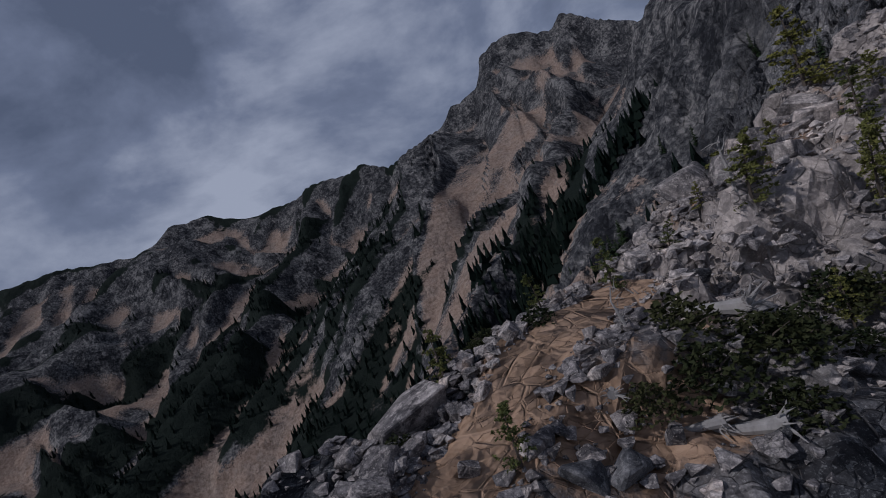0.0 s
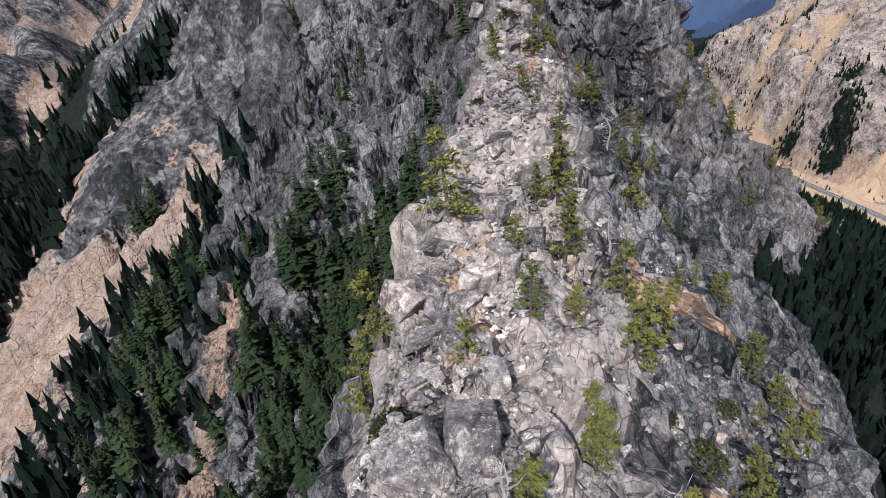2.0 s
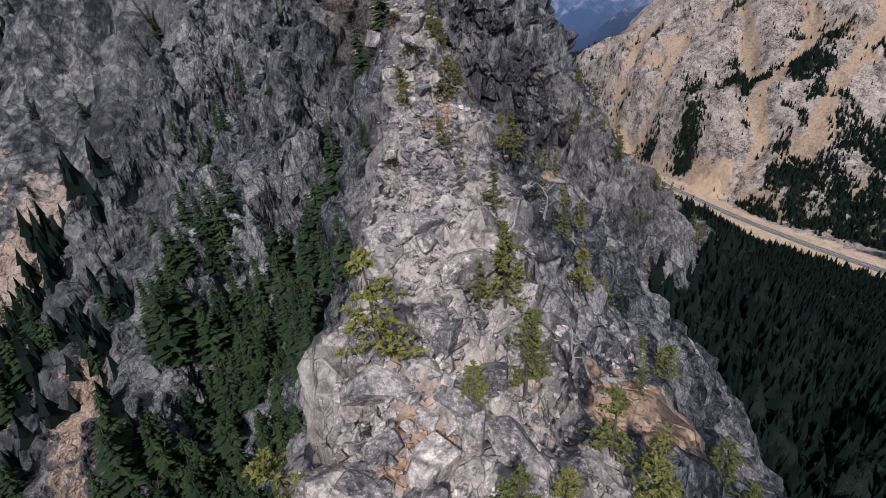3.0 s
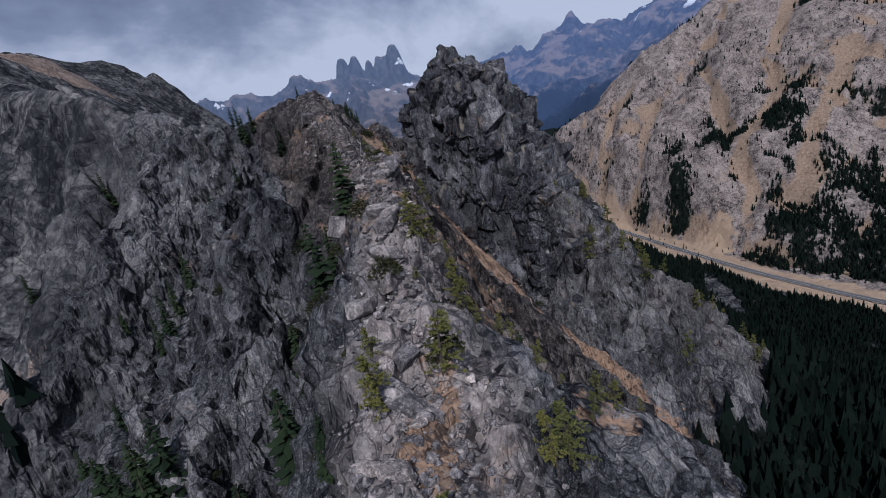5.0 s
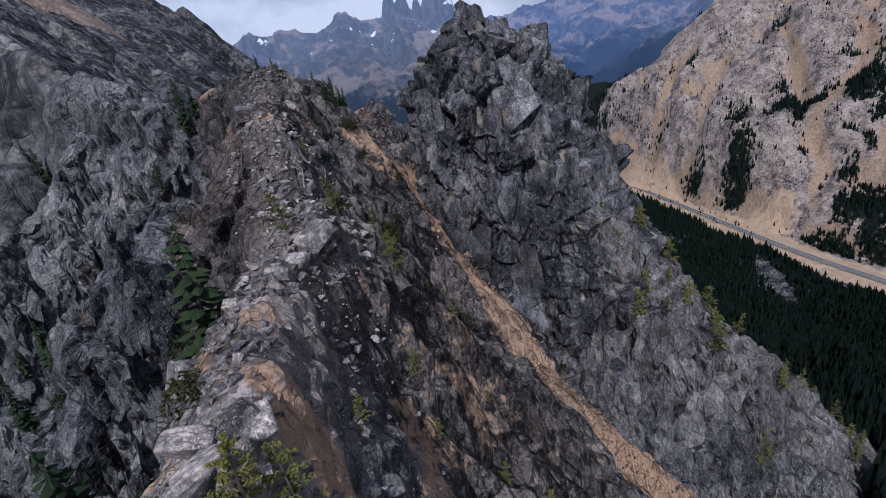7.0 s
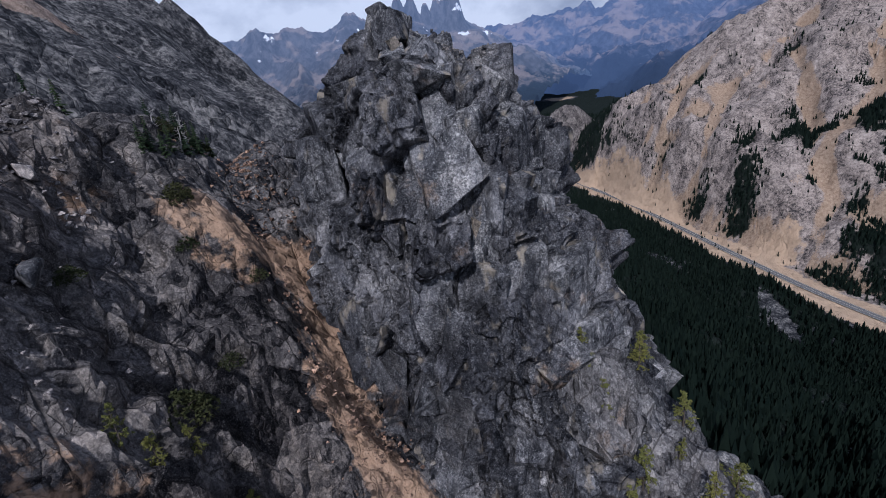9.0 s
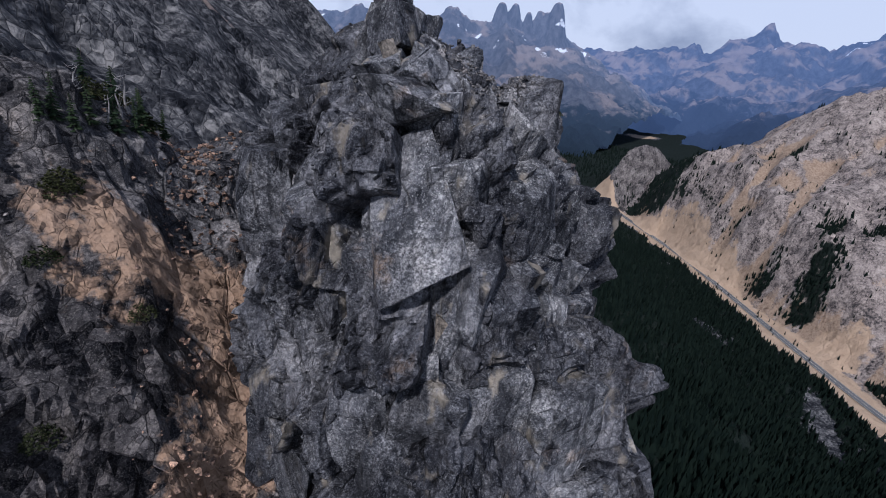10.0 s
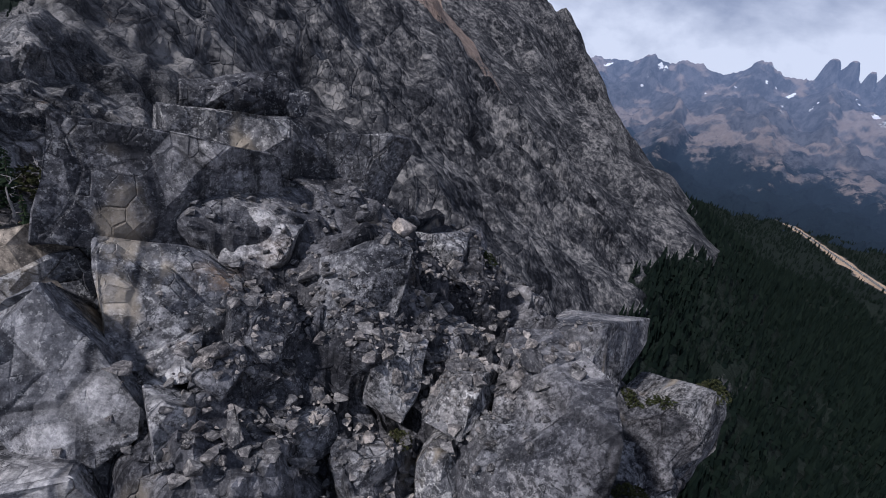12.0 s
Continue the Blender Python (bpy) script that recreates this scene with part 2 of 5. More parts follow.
    z = z + wild * 7 * (0.6 - 2 * np.abs(fractal(across, 1.0, 4, 16, 0.55, cell / 60)))
    z = z + (1 - far) * 0.8 * fractal(p, 9, 3, 15)
    z = z - 0.14 * np.maximum(0, np.hypot(x, y) - 3000)
    return z


def steps(low, fine_low, fine_high, high, fine, mid, mid_low, mid_high):
    """Even fine steps in the middle, growing outwards to mid, held until mid_low and mid_high, then growing again."""
    def side(start, end_mid, end):
        at, step, found = start, fine, []
        while at < end:
            step = step * 1.10 if at > end_mid else min(step * 1.05, 2.6) if at < start + 125 else min(step * 1.07, mid)
            at += step
            found.append(at)
        return found
    inner = list(np.arange(fine_low, fine_high, fine))
    return np.array([-v for v in reversed(side(-fine_low, -mid_low, -low))] + inner + side(inner[-1], mid_high, high))


def sheet(xs, ys):
    x, y = (a.ravel() for a in np.meshgrid(xs, ys))
    n, m = len(xs), len(ys)
    i = np.arange(n * m).reshape(m, n)
    quads = np.stack([i[:-1, :-1], i[:-1, 1:], i[1:, 1:], i[1:, :-1]], -1).reshape(-1, 4)
    return x, y, quads


def mesh_from(name, verts, quads, smooth=False):
    me = bpy.data.meshes.new(name)
    k = quads.shape[1]
    me.vertices.add(len(verts))
    me.vertices.foreach_set("co", np.ascontiguousarray(verts, dtype=np.float32).ravel())
    me.loops.add(len(quads) * k)
    me.loops.foreach_set("vertex_index", np.ascontiguousarray(quads, dtype=np.int32).ravel())
    me.polygons.add(len(quads))
    me.polygons.foreach_set("loop_start", np.arange(0, len(quads) * k, k, dtype=np.int32))
    me.polygons.foreach_set("use_smooth", np.full(len(quads), smooth))
    me.update(calc_edges=True)
    return me


def normals_of(verts, quads):
    a, b, c, d = (verts[quads[:, k]] for k in range(4))
    fn = np.cross(c - a, d - b)
    vn = np.zeros_like(verts)
    for k in range(4):
        np.add.at(vn, quads[:, k], fn)
    return vn / np.maximum(np.linalg.norm(vn, axis=1, keepdims=True), 1e-9)
# ---- materials ----
class Tree:
    """Short hand for building a node material."""
    def __init__(self, name, rough=0.9):
        self.mat = bpy.data.materials.new(name)
        self.mat.use_nodes = True
        self.nt = self.mat.node_tree
        self.bsdf = self.nt.nodes["Principled BSDF"]
        self.bsdf.inputs["Roughness"].default_value = rough
        self.bsdf.inputs["Specular IOR Level"].default_value = 0.05

    def node(self, kind, **inputs):
        n = self.nt.nodes.new(kind)
        for key, value in inputs.items():
            self.put(n.inputs[key.replace("_", " ")], value)
        return n

    def put(self, socket, value):
        if isinstance(value, bpy.types.NodeSocket):
            self.nt.links.new(value, socket)
        else:
            socket.default_value = value

    def place(self, world=True, scale=(1, 1, 1)):
        if world:
            out = self.node("ShaderNodeNewGeometry").outputs["Position"]
        else:
            tc = self.node("ShaderNodeTexCoord").outputs["Object"]
            rnd = self.node("ShaderNodeObjectInfo").outputs["Random"]
            shift = self.node("ShaderNodeVectorMath")
            shift.operation = "ADD"
            mul = self.math("MULTIPLY", rnd, 57.0)
            self.put(shift.inputs[0], tc)
            self.put(shift.inputs[1], mul)
            out = shift.outputs["Vector"]
        if scale == (1, 1, 1):
            return out
        m = self.node("ShaderNodeMapping", Vector=out)
        m.inputs["Scale"].default_value = scale
        return m.outputs["Vector"]

    def noise(self, at, scale, detail=5.0, rough=0.55, twist=0.0):
        return self.node("ShaderNodeTexNoise", Vector=at, Scale=scale, Detail=detail, Roughness=rough, Distortion=twist).outputs["Fac"]

    def cells(self, at, scale, feature="F1", out="Distance"):
        v = self.nt.nodes.new("ShaderNodeTexVoronoi")
        v.feature = feature
        self.put(v.inputs["Vector"], at)
        self.put(v.inputs["Scale"], scale)
        return v.outputs[out]

    def math(self, op, a, b=0.0, clamp=False):
        m = self.nt.nodes.new("ShaderNodeMath")
        m.operation, m.use_clamp = op, clamp
        self.put(m.inputs[0], a)
        self.put(m.inputs[1], b)
        return m.outputs[0]

    def span(self, value, low, high, to_low=0.0, to_high=1.0):
        m = self.node("ShaderNodeMapRange")
        m.interpolation_type = "SMOOTHSTEP"
        for key, v in (("Value", value), ("From Min", low), ("From Max", high), ("To Min", to_low), ("To Max", to_high)):
            self.put(m.inputs[key], v)
        return m.outputs["Result"]

    def ramp(self, value, *stops):
        r = self.nt.nodes.new("ShaderNodeValToRGB")
        els = r.color_ramp.elements
        while len(els) < len(stops):
            els.new(0.5)
        for e, (pos, colour) in zip(els, stops):
            e.position, e.color = pos, (*colour, 1)
        self.put(r.inputs["Fac"], value)
        return r.outputs["Color"]

    def mix(self, fac, a, b, blend="MIX"):
        m = self.nt.nodes.new("ShaderNodeMix")
        m.data_type, m.blend_type = "RGBA", blend
        for socket, v in ((m.inputs[0], fac), (m.inputs[6], a), (m.inputs[7], b)):
            if not isinstance(v, bpy.types.NodeSocket) and not isinstance(v, (int, float)) and len(v) == 3:
                v = (*v, 1)
            self.put(socket, v)
        return m.outputs[2]

    def attr(self, name):
        a = self.nt.nodes.new("ShaderNodeAttribute")
        a.attribute_name = name
        return a.outputs["Fac"]

    def bump(self, height, distance, strength=1.0, normal=None):
        b = self.node("ShaderNodeBump", Height=height, Strength=strength, Distance=distance)
        if normal is not None:
            self.put(b.inputs["Normal"], normal)
        return b.outputs["Normal"]

    def done(self, colour, normal=None, rough=None):
        self.put(self.bsdf.inputs["Base Color"], colour)
        if normal is not None:
            self.put(self.bsdf.inputs["Normal"], normal)
        if rough is not None:
            self.put(self.bsdf.inputs["Roughness"], rough)
        return self.mat


def facets(t, at, scale):
    """Planes of broken rock: a random tone and a tilted height for each, and the distance to the next."""
    v = t.nt.nodes.new("ShaderNodeTexVoronoi")
    t.put(v.inputs["Vector"], at)
    t.put(v.inputs["Scale"], scale)
    off = t.nt.nodes.new("ShaderNodeVectorMath")
    off.operation = "SUBTRACT"
    t.put(off.inputs[0], at)
    t.put(off.inputs[1], v.outputs["Position"])
    lean = t.nt.nodes.new("ShaderNodeVectorMath")
    lean.operation = "SUBTRACT"
    t.put(lean.inputs[0], v.outputs["Color"])
    t.put(lean.inputs[1], (0.5, 0.5, 0.5))
    dot = t.nt.nodes.new("ShaderNodeVectorMath")
    dot.operation = "DOT_PRODUCT"
    t.put(dot.inputs[0], off.outputs["Vector"])
    t.put(dot.inputs[1], lean.outputs["Vector"])
    tone = t.node("ShaderNodeSeparateColor", Color=v.outputs["Color"])
    return tone.outputs[0], dot.outputs["Value"], t.cells(at, scale, "DISTANCE_TO_EDGE"), tone.outputs[2]


def granite(t, at, size=1.0, dark=1.0, tone=0.22, bend=0.3, crack=1.0, speck=0.0):
    """Colour and relief (in metres) of jointed, lichened granite; size stretches the joints."""
    warp = t.node("ShaderNodeTexNoise", Vector=at, Scale=0.8 / size, Detail=2.0, Roughness=0.5).outputs["Color"]
    bent = t.node("ShaderNodeVectorMath")
    bent.operation = "MULTIPLY_ADD"
    t.put(bent.inputs[0], warp)
    t.put(bent.inputs[1], (bend * size,) * 3)
    t.put(bent.inputs[2], at)
    tall = t.node("ShaderNodeMapping", Vector=bent.outputs["Vector"])
    tall.inputs["Rotation"].default_value = (0.14, 0.10, 0.5)
    tall.inputs["Scale"].default_value = (1.0, 1.35, 0.6)
    tall = tall.outputs["Vector"]
    broad = t.noise(at, 0.10 / size, 6.0, 0.62)
    mid = t.noise(at, 1.2 / size, 7.0, 0.7)
    fine = t.noise(at, 11.0, 4.0, 0.7)
    tone1, tilt1, edge1, step1 = facets(t, tall, 0.36 / size)
    tone2, tilt2, edge2, step2 = facets(t, tall, 1.25 / size)
    straight = t.node("ShaderNodeMapping", Vector=at)
    straight.inputs["Rotation"].default_value = (0.3, 0.2, 0.9)
    straight.inputs["Scale"].default_value = (1.0, 1.5, 0.62)
    tone3, tilt3, edge3, step3 = facets(t, straight.outputs["Vector"], 3.4 / size)
    mixed = t.math("ADD", t.math("MULTIPLY", broad, 0.55), t.math("MULTIPLY", mid, 0.45))
    mixed = t.math("ADD", mixed, t.math("MULTIPLY", t.math("SUBTRACT", tone1, 0.5), tone))
    mixed = t.math("ADD", mixed, t.math("MULTIPLY", t.math("SUBTRACT", tone2, 0.5), tone))
    mixed = t.math("ADD", mixed, t.math("MULTIPLY", t.math("SUBTRACT", tone3, 0.5), 0.8 * tone))
    base = t.ramp(mixed, (0.34, tuple(dark * c for c in (0.020, 0.021, 0.025))), (0.48, tuple(dark * c for c in (0.085, 0.086, 0.092))),
                  (0.60, tuple(dark * c for c in (0.185, 0.183, 0.186))), (0.74, tuple(dark * c for c in (0.36, 0.345, 0.335))))
    grain = t.noise(at, 5.0, 9.0, 0.82)
    base = t.mix(1.0, base, t.ramp(grain, (0.36, (0.38, 0.38, 0.40)), (0.5, (1.0, 1.0, 1.0)), (0.66, (1.95, 1.93, 1.9))), "MULTIPLY")
    lichen = t.span(t.noise(at, 3.4, 9.0, 0.85), 0.49, 0.56)
    lichen = t.math("MULTIPLY", lichen, t.span(t.noise(at, 0.3 / size, 3.0), 0.42, 0.58))
    base = t.mix(t.math("MULTIPLY", lichen, 0.8), base, (0.026, 0.027, 0.03))
    spots = t.span(fine, 0.58, 0.68)
    base = t.mix(t.math("MULTIPLY", spots, 0.4), base, (0.40, 0.40, 0.40))
    if speck:
        crust = t.span(t.noise(at, 0.22, 5.0, 0.6), 0.40, 0.56)
        pepper = t.span(t.noise(at, 7.0, 5.0, 0.8), 0.44, 0.53, 1.0, 0.0)
        base = t.mix(t.math("MULTIPLY", pepper, t.math("MULTIPLY", crust, speck)), base, (0.022, 0.023, 0.026))
        salt = t.math("MAXIMUM", t.span(t.noise(at, 3.2, 6.0, 0.8), 0.57, 0.61), t.span(t.noise(at, 9.0, 4.0, 0.75), 0.58, 0.62))
        base = t.mix(t.math("MULTIPLY", salt, 0.6 * speck), base, (0.46, 0.46, 0.45))
    rust = t.math("MULTIPLY", t.span(t.noise(at, 0.21 / size, 4.0, 0.6), 0.60, 0.72), t.span(mid, 0.45, 0.6))
    base = t.mix(t.math("MULTIPLY", rust, 0.55), base, (0.33, 0.215, 0.125))
    gap1 = t.math("MULTIPLY", t.span(edge1, 0.0, 0.035, 1.0, 0.0), t.span(broad, 0.40, 0.55))
    gap2 = t.math("MULTIPLY", t.span(edge2, 0.0, 0.045, 1.0, 0.0), t.span(mid, 0.42, 0.6, 0.0, 0.8))
    gap3 = t.math("MULTIPLY", t.span(edge3, 0.0, 0.05, 1.0, 0.0), t.span(mid, 0.46, 0.60, 0.0, 0.5))
    gap = t.math("MAXIMUM", t.math("MAXIMUM", gap1, gap2), gap3)
    gap = t.math("MULTIPLY", gap, crack)
    base = t.mix(gap, base, (0.012, 0.012, 0.014))
    relief = t.math("ADD", t.math("MULTIPLY", tilt1, (0.5 + crack) * size), t.math("MULTIPLY", tilt2, (0.4 + 0.9 * crack) * size))
    relief = t.math("ADD", relief, t.math("ADD", t.math("MULTIPLY", step1, 0.35 * size), t.math("MULTIPLY", step2, 0.16 * size)))
    relief = t.math("ADD", relief, t.math("ADD", t.math("MULTIPLY", t.noise(at, 1.2 / size, 3.0, 0.5), 0.28 * size), t.math("MULTIPLY", t.noise(at, 6.0, 3.0, 0.55), 0.06)))
    relief = t.math("ADD", relief, t.math("ADD", t.math("MULTIPLY", tilt3, (0.3 + 0.8 * crack) * size), t.math("MULTIPLY", step3, 0.05 * size)))
    relief = t.math("SUBTRACT", relief, t.math("MULTIPLY", gap, 0.2 * size))
    return base, relief


def rubble(t, at, scale, pale, deep):
    """Loose stones of one size: colour and relief."""
    wander = t.node("ShaderNodeTexNoise", Vector=at, Scale=scale * 1.2, Detail=1.0).outputs["Color"]
    bent = t.node("ShaderNodeVectorMath")
    bent.operation = "MULTIPLY_ADD"
    t.put(bent.inputs[0], wander)
    t.put(bent.inputs[1], (0.28 / scale,) * 3)
    t.put(bent.inputs[2], at)
    at = bent.outputs["Vector"]
    tint = t.node("ShaderNodeSeparateColor", Color=t.cells(at, scale, out="Color")).outputs[0]
    edge = t.cells(at, scale, "DISTANCE_TO_EDGE")
    colour = t.mix(tint, deep, pale)
    colour = t.mix(t.math("SUBTRACT", 1.0, t.span(edge, 0.0, 0.10)), colour, tuple(0.55 * c for c in deep))
    return colour, t.math("ADD", t.span(edge, 0.0, 0.3), t.math("MULTIPLY", tint, 0.5))


def ground_material():
    t = Tree("mountain_ground", 0.95)
    at = t.place()
    rock, relief = granite(t, at, 1.6, 0.92, tone=0.17, crack=0.6, speck=0.4)
    pale, tan, soil, wood, sand, far, warm = (t.attr(k) for k in ("pale", "tan", "soil", "wood", "sand", "far", "warm"))
    brown = t.attr("brown")
    bend = t.node("ShaderNodeTexNoise", Vector=at, Scale=0.10, Detail=2.0, Roughness=0.5).outputs["Color"]
    upright = t.node("ShaderNodeVectorMath")
    upright.operation = "MULTIPLY_ADD"
    t.put(upright.inputs[0], bend)
    t.put(upright.inputs[1], (1.4, 1.4, 1.4))
    t.put(upright.inputs[2], t.place(True, (1.0, 1.0, 0.72)))
    upright = upright.outputs["Vector"]
    cliff = t.noise(at, 0.045, 6.0, 0.62)
    crag = t.noise(at, 0.42, 7.0, 0.64)
    shard, lean, rim, _ = facets(t, upright, 0.13)
    chip, tip, edge, _ = facets(t, upright, 0.42)
    flake, tilt, brink, _ = facets(t, upright, 1.3)
    both = t.math("ADD", t.math("MULTIPLY", cliff, 0.45), t.math("MULTIPLY", crag, 0.55))
    for one, share in ((shard, 0.09), (chip, 0.10), (flake, 0.08)):
        both = t.math("ADD", both, t.math("MULTIPLY", t.math("SUBTRACT", one, 0.5), share))
    wallrock = t.ramp(both, (0.38, (0.018, 0.019, 0.022)), (0.46, (0.043, 0.044, 0.048)), (0.53, (0.090, 0.089, 0.091)), (0.64, (0.23, 0.22, 0.21)))
    warmrock = t.ramp(both, (0.36, (0.045, 0.042, 0.042)), (0.45, (0.19, 0.158, 0.142)), (0.54, (0.34, 0.285, 0.25)), (0.66, (0.48, 0.41, 0.36)))
    wallrock = t.mix(warm, wallrock, warmrock)
    joint = t.math("MAXIMUM", t.span(rim, 0.0, 0.05, 1.0, 0.0), t.math("MULTIPLY", t.span(edge, 0.0, 0.06, 1.0, 0.0), 0.8))
    wallrock = t.mix(t.math("MULTIPLY", joint, t.span(crag, 0.46, 0.60, 0.0, 0.35)), wallrock, (0.015, 0.015, 0.017))
    rock = t.mix(far, rock, wallrock)
    wallheight = t.math("ADD", t.math("MULTIPLY", t.noise(at, 0.045, 2.0, 0.5), 2.0), t.math("MULTIPLY", t.noise(at, 0.42, 2.5, 0.5), 0.7))
    wallheight = t.math("ADD", wallheight, t.math("ADD", t.math("MULTIPLY", lean, 0.55), t.math("ADD", t.math("MULTIPLY", tip, 0.5), t.math("MULTIPLY", tilt, 0.4))))
    wallheight = t.math("SUBTRACT", wallheight, t.math("MULTIPLY", joint, 0.25))
    relief = t.math("ADD", t.math("MULTIPLY", relief, t.math("SUBTRACT", 1.0, far)), t.math("MULTIPLY", wallheight, far))
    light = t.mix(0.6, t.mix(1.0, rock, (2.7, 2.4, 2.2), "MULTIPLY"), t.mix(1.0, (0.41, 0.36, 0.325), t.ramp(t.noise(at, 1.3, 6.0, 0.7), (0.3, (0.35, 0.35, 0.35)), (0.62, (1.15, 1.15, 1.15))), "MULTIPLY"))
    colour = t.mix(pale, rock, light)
    colour = t.mix(brown, colour, t.mix(1.0, colour, (0.80, 0.64, 0.52), "MULTIPLY"))
    loose, heap = rubble(t, at, 1.5, (0.42, 0.31, 0.24), (0.24, 0.155, 0.11))
    big, bigheap = rubble(t, at, 0.45, (0.33, 0.295, 0.27), (0.18, 0.15, 0.125))
    loose = t.mix(t.span(t.noise(at, 0.05, 4.0), 0.42, 0.58), loose, big)
    scree = t.ramp(t.noise(at, 0.35, 10.0, 0.75), (0.36, (0.15, 0.112, 0.09)), (0.5, (0.30, 0.225, 0.18)), (0.66, (0.43, 0.345, 0.29)))
    loose = t.mix(t.math("MULTIPLY", far, 0.75), loose, scree)
    loose = t.mix(t.math("MULTIPLY", warm, 0.8), loose, t.ramp(t.noise(at, 0.3, 9.0, 0.72), (0.36, (0.25, 0.17, 0.11)), (0.5, (0.38, 0.275, 0.19)), (0.66, (0.52, 0.40, 0.29))))
    patch = t.noise(at, 0.7, 6.0, 0.65)
    tanmask = t.span(t.math("ADD", tan, t.math("MULTIPLY", t.math("SUBTRACT", patch, 0.5), 0.9)), 0.42, 0.58)
    colour = t.mix(tanmask, colour, loose)
    earth = t.mix(t.noise(at, 3.5, 6.0, 0.7), (0.24, 0.145, 0.085), (0.50, 0.345, 0.235))
    soilmask = t.span(t.math("ADD", soil, t.math("MULTIPLY", t.math("SUBTRACT", patch, 0.5), 0.9)), 0.42, 0.58)
    colour = t.mix(soilmask, colour, t.mix(0.2, earth, loose))
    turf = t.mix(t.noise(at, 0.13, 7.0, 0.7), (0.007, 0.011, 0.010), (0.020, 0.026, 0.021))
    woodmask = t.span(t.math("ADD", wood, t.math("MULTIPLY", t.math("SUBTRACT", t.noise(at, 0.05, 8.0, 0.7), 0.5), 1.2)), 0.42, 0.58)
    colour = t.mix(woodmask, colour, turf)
    grit = t.mix(t.noise(at, 0.09, 8.0, 0.7), (0.36, 0.25, 0.165), (0.60, 0.45, 0.315))
    sandmask = t.span(t.math("ADD", sand, t.math("MULTIPLY", t.math("SUBTRACT", t.noise(at, 0.06, 7.0, 0.65), 0.5), 1.0)), 0.42, 0.58)
    colour = t.mix(sandmask, colour, grit)
    first = t.bump(relief, 1.0, 0.85)
    second = t.bump(t.math("MULTIPLY", heap, t.math("MAXIMUM", tanmask, t.math("MULTIPLY", soilmask, 0.2))), 0.25, 0.6, first)
    return t.done(colour, second)


def boulder_material(name, tint, dark):
    t = Tree(name, 0.92)
    base, relief = granite(t, t.place(False), 1.0, dark, 0.12, 0.15, 0.45, 0.35)
    rnd = t.math("ADD", t.math("MULTIPLY", t.node("ShaderNodeObjectInfo").outputs["Random"], 0.4), t.math("MULTIPLY", t.node("ShaderNodeNewGeometry").outputs["Random Per Island"], 0.6))
    base = t.mix(1.0, base, tint, "MULTIPLY")
    base = t.mix(1.0, base, t.ramp(rnd, (0.0, (0.7, 0.7, 0.72)), (0.5, (1.0, 0.98, 0.95)), (1.0, (1.3, 1.2, 1.1))), "MULTIPLY")
    return t.done(base, t.bump(relief, 0.35, 0.8))


def spire_material(name, dark, lichen, stained):
    t = Tree(name, 0.9)
    at = t.place()
    base, relief = granite(t, at, 1.5, dark, 0.10, 0.25, 0.45, lichen)
    stain = t.noise(t.place(True, (1.0, 1.0, 0.4)), 0.17, 6.0, 0.65)
    base = t.mix(stained, base, t.ramp(stain, (0.38, (0.30, 0.30, 0.32)), (0.50, (0.85, 0.85, 0.87)), (0.62, (1.55, 1.52, 1.47))), "MULTIPLY")
    streak = t.span(t.noise(t.place(True, (1.1, 1.1, 0.10)), 1.0, 5.0, 0.6), 0.52, 0.62)
    base = t.mix(t.math("MULTIPLY", streak, 0.7 * stained), base, (0.022, 0.023, 0.026))
    bare = t.math("MULTIPLY", t.span(t.noise(t.place(True, (0.5, 0.5, 0.16)), 1.0, 4.0, 0.55), 0.57, 0.66), t.span(t.noise(at, 0.35, 3.0), 0.45, 0.6))
    base = t.mix(t.math("MULTIPLY", bare, 0.7), base, (0.33, 0.285, 0.22))
    shade = t.ramp(t.node("ShaderNodeObjectInfo").outputs["Random"], (0.0, (0.68, 0.68, 0.70)), (0.5, (1.0, 1.0, 1.0)), (1.0, (1.5, 1.48, 1.44)))
    base = t.mix(1.0, base, shade, "MULTIPLY")
    return t.done(base, t.bump(relief, 0.7, 0.8))


def leaf_material(name, low, high):
    t = Tree(name, 0.75)
    rnd = t.node("ShaderNodeObjectInfo").outputs["Random"]
    isl = t.node("ShaderNodeNewGeometry").outputs["Random Per Island"]
    colour = t.mix(t.math("ADD", t.math("MULTIPLY", rnd, 0.6), t.math("MULTIPLY", isl, 0.4)), low, high)
    return t.done(colour)


def wood_material(name, low, high):
    t = Tree(name, 0.85)
    grain = t.noise(t.place(False, (9, 9, 1.2)), 2.0, 6.0, 0.65)
    return t.done(t.mix(grain, low, high), t.bump(grain, 0.03, 0.8))


def road_material():
    t = Tree("asphalt", 0.85)
    n = t.noise(t.place(), 0.5, 6.0, 0.7)
    return t.done(t.mix(n, (0.10, 0.098, 0.10), (0.155, 0.15, 0.15)))


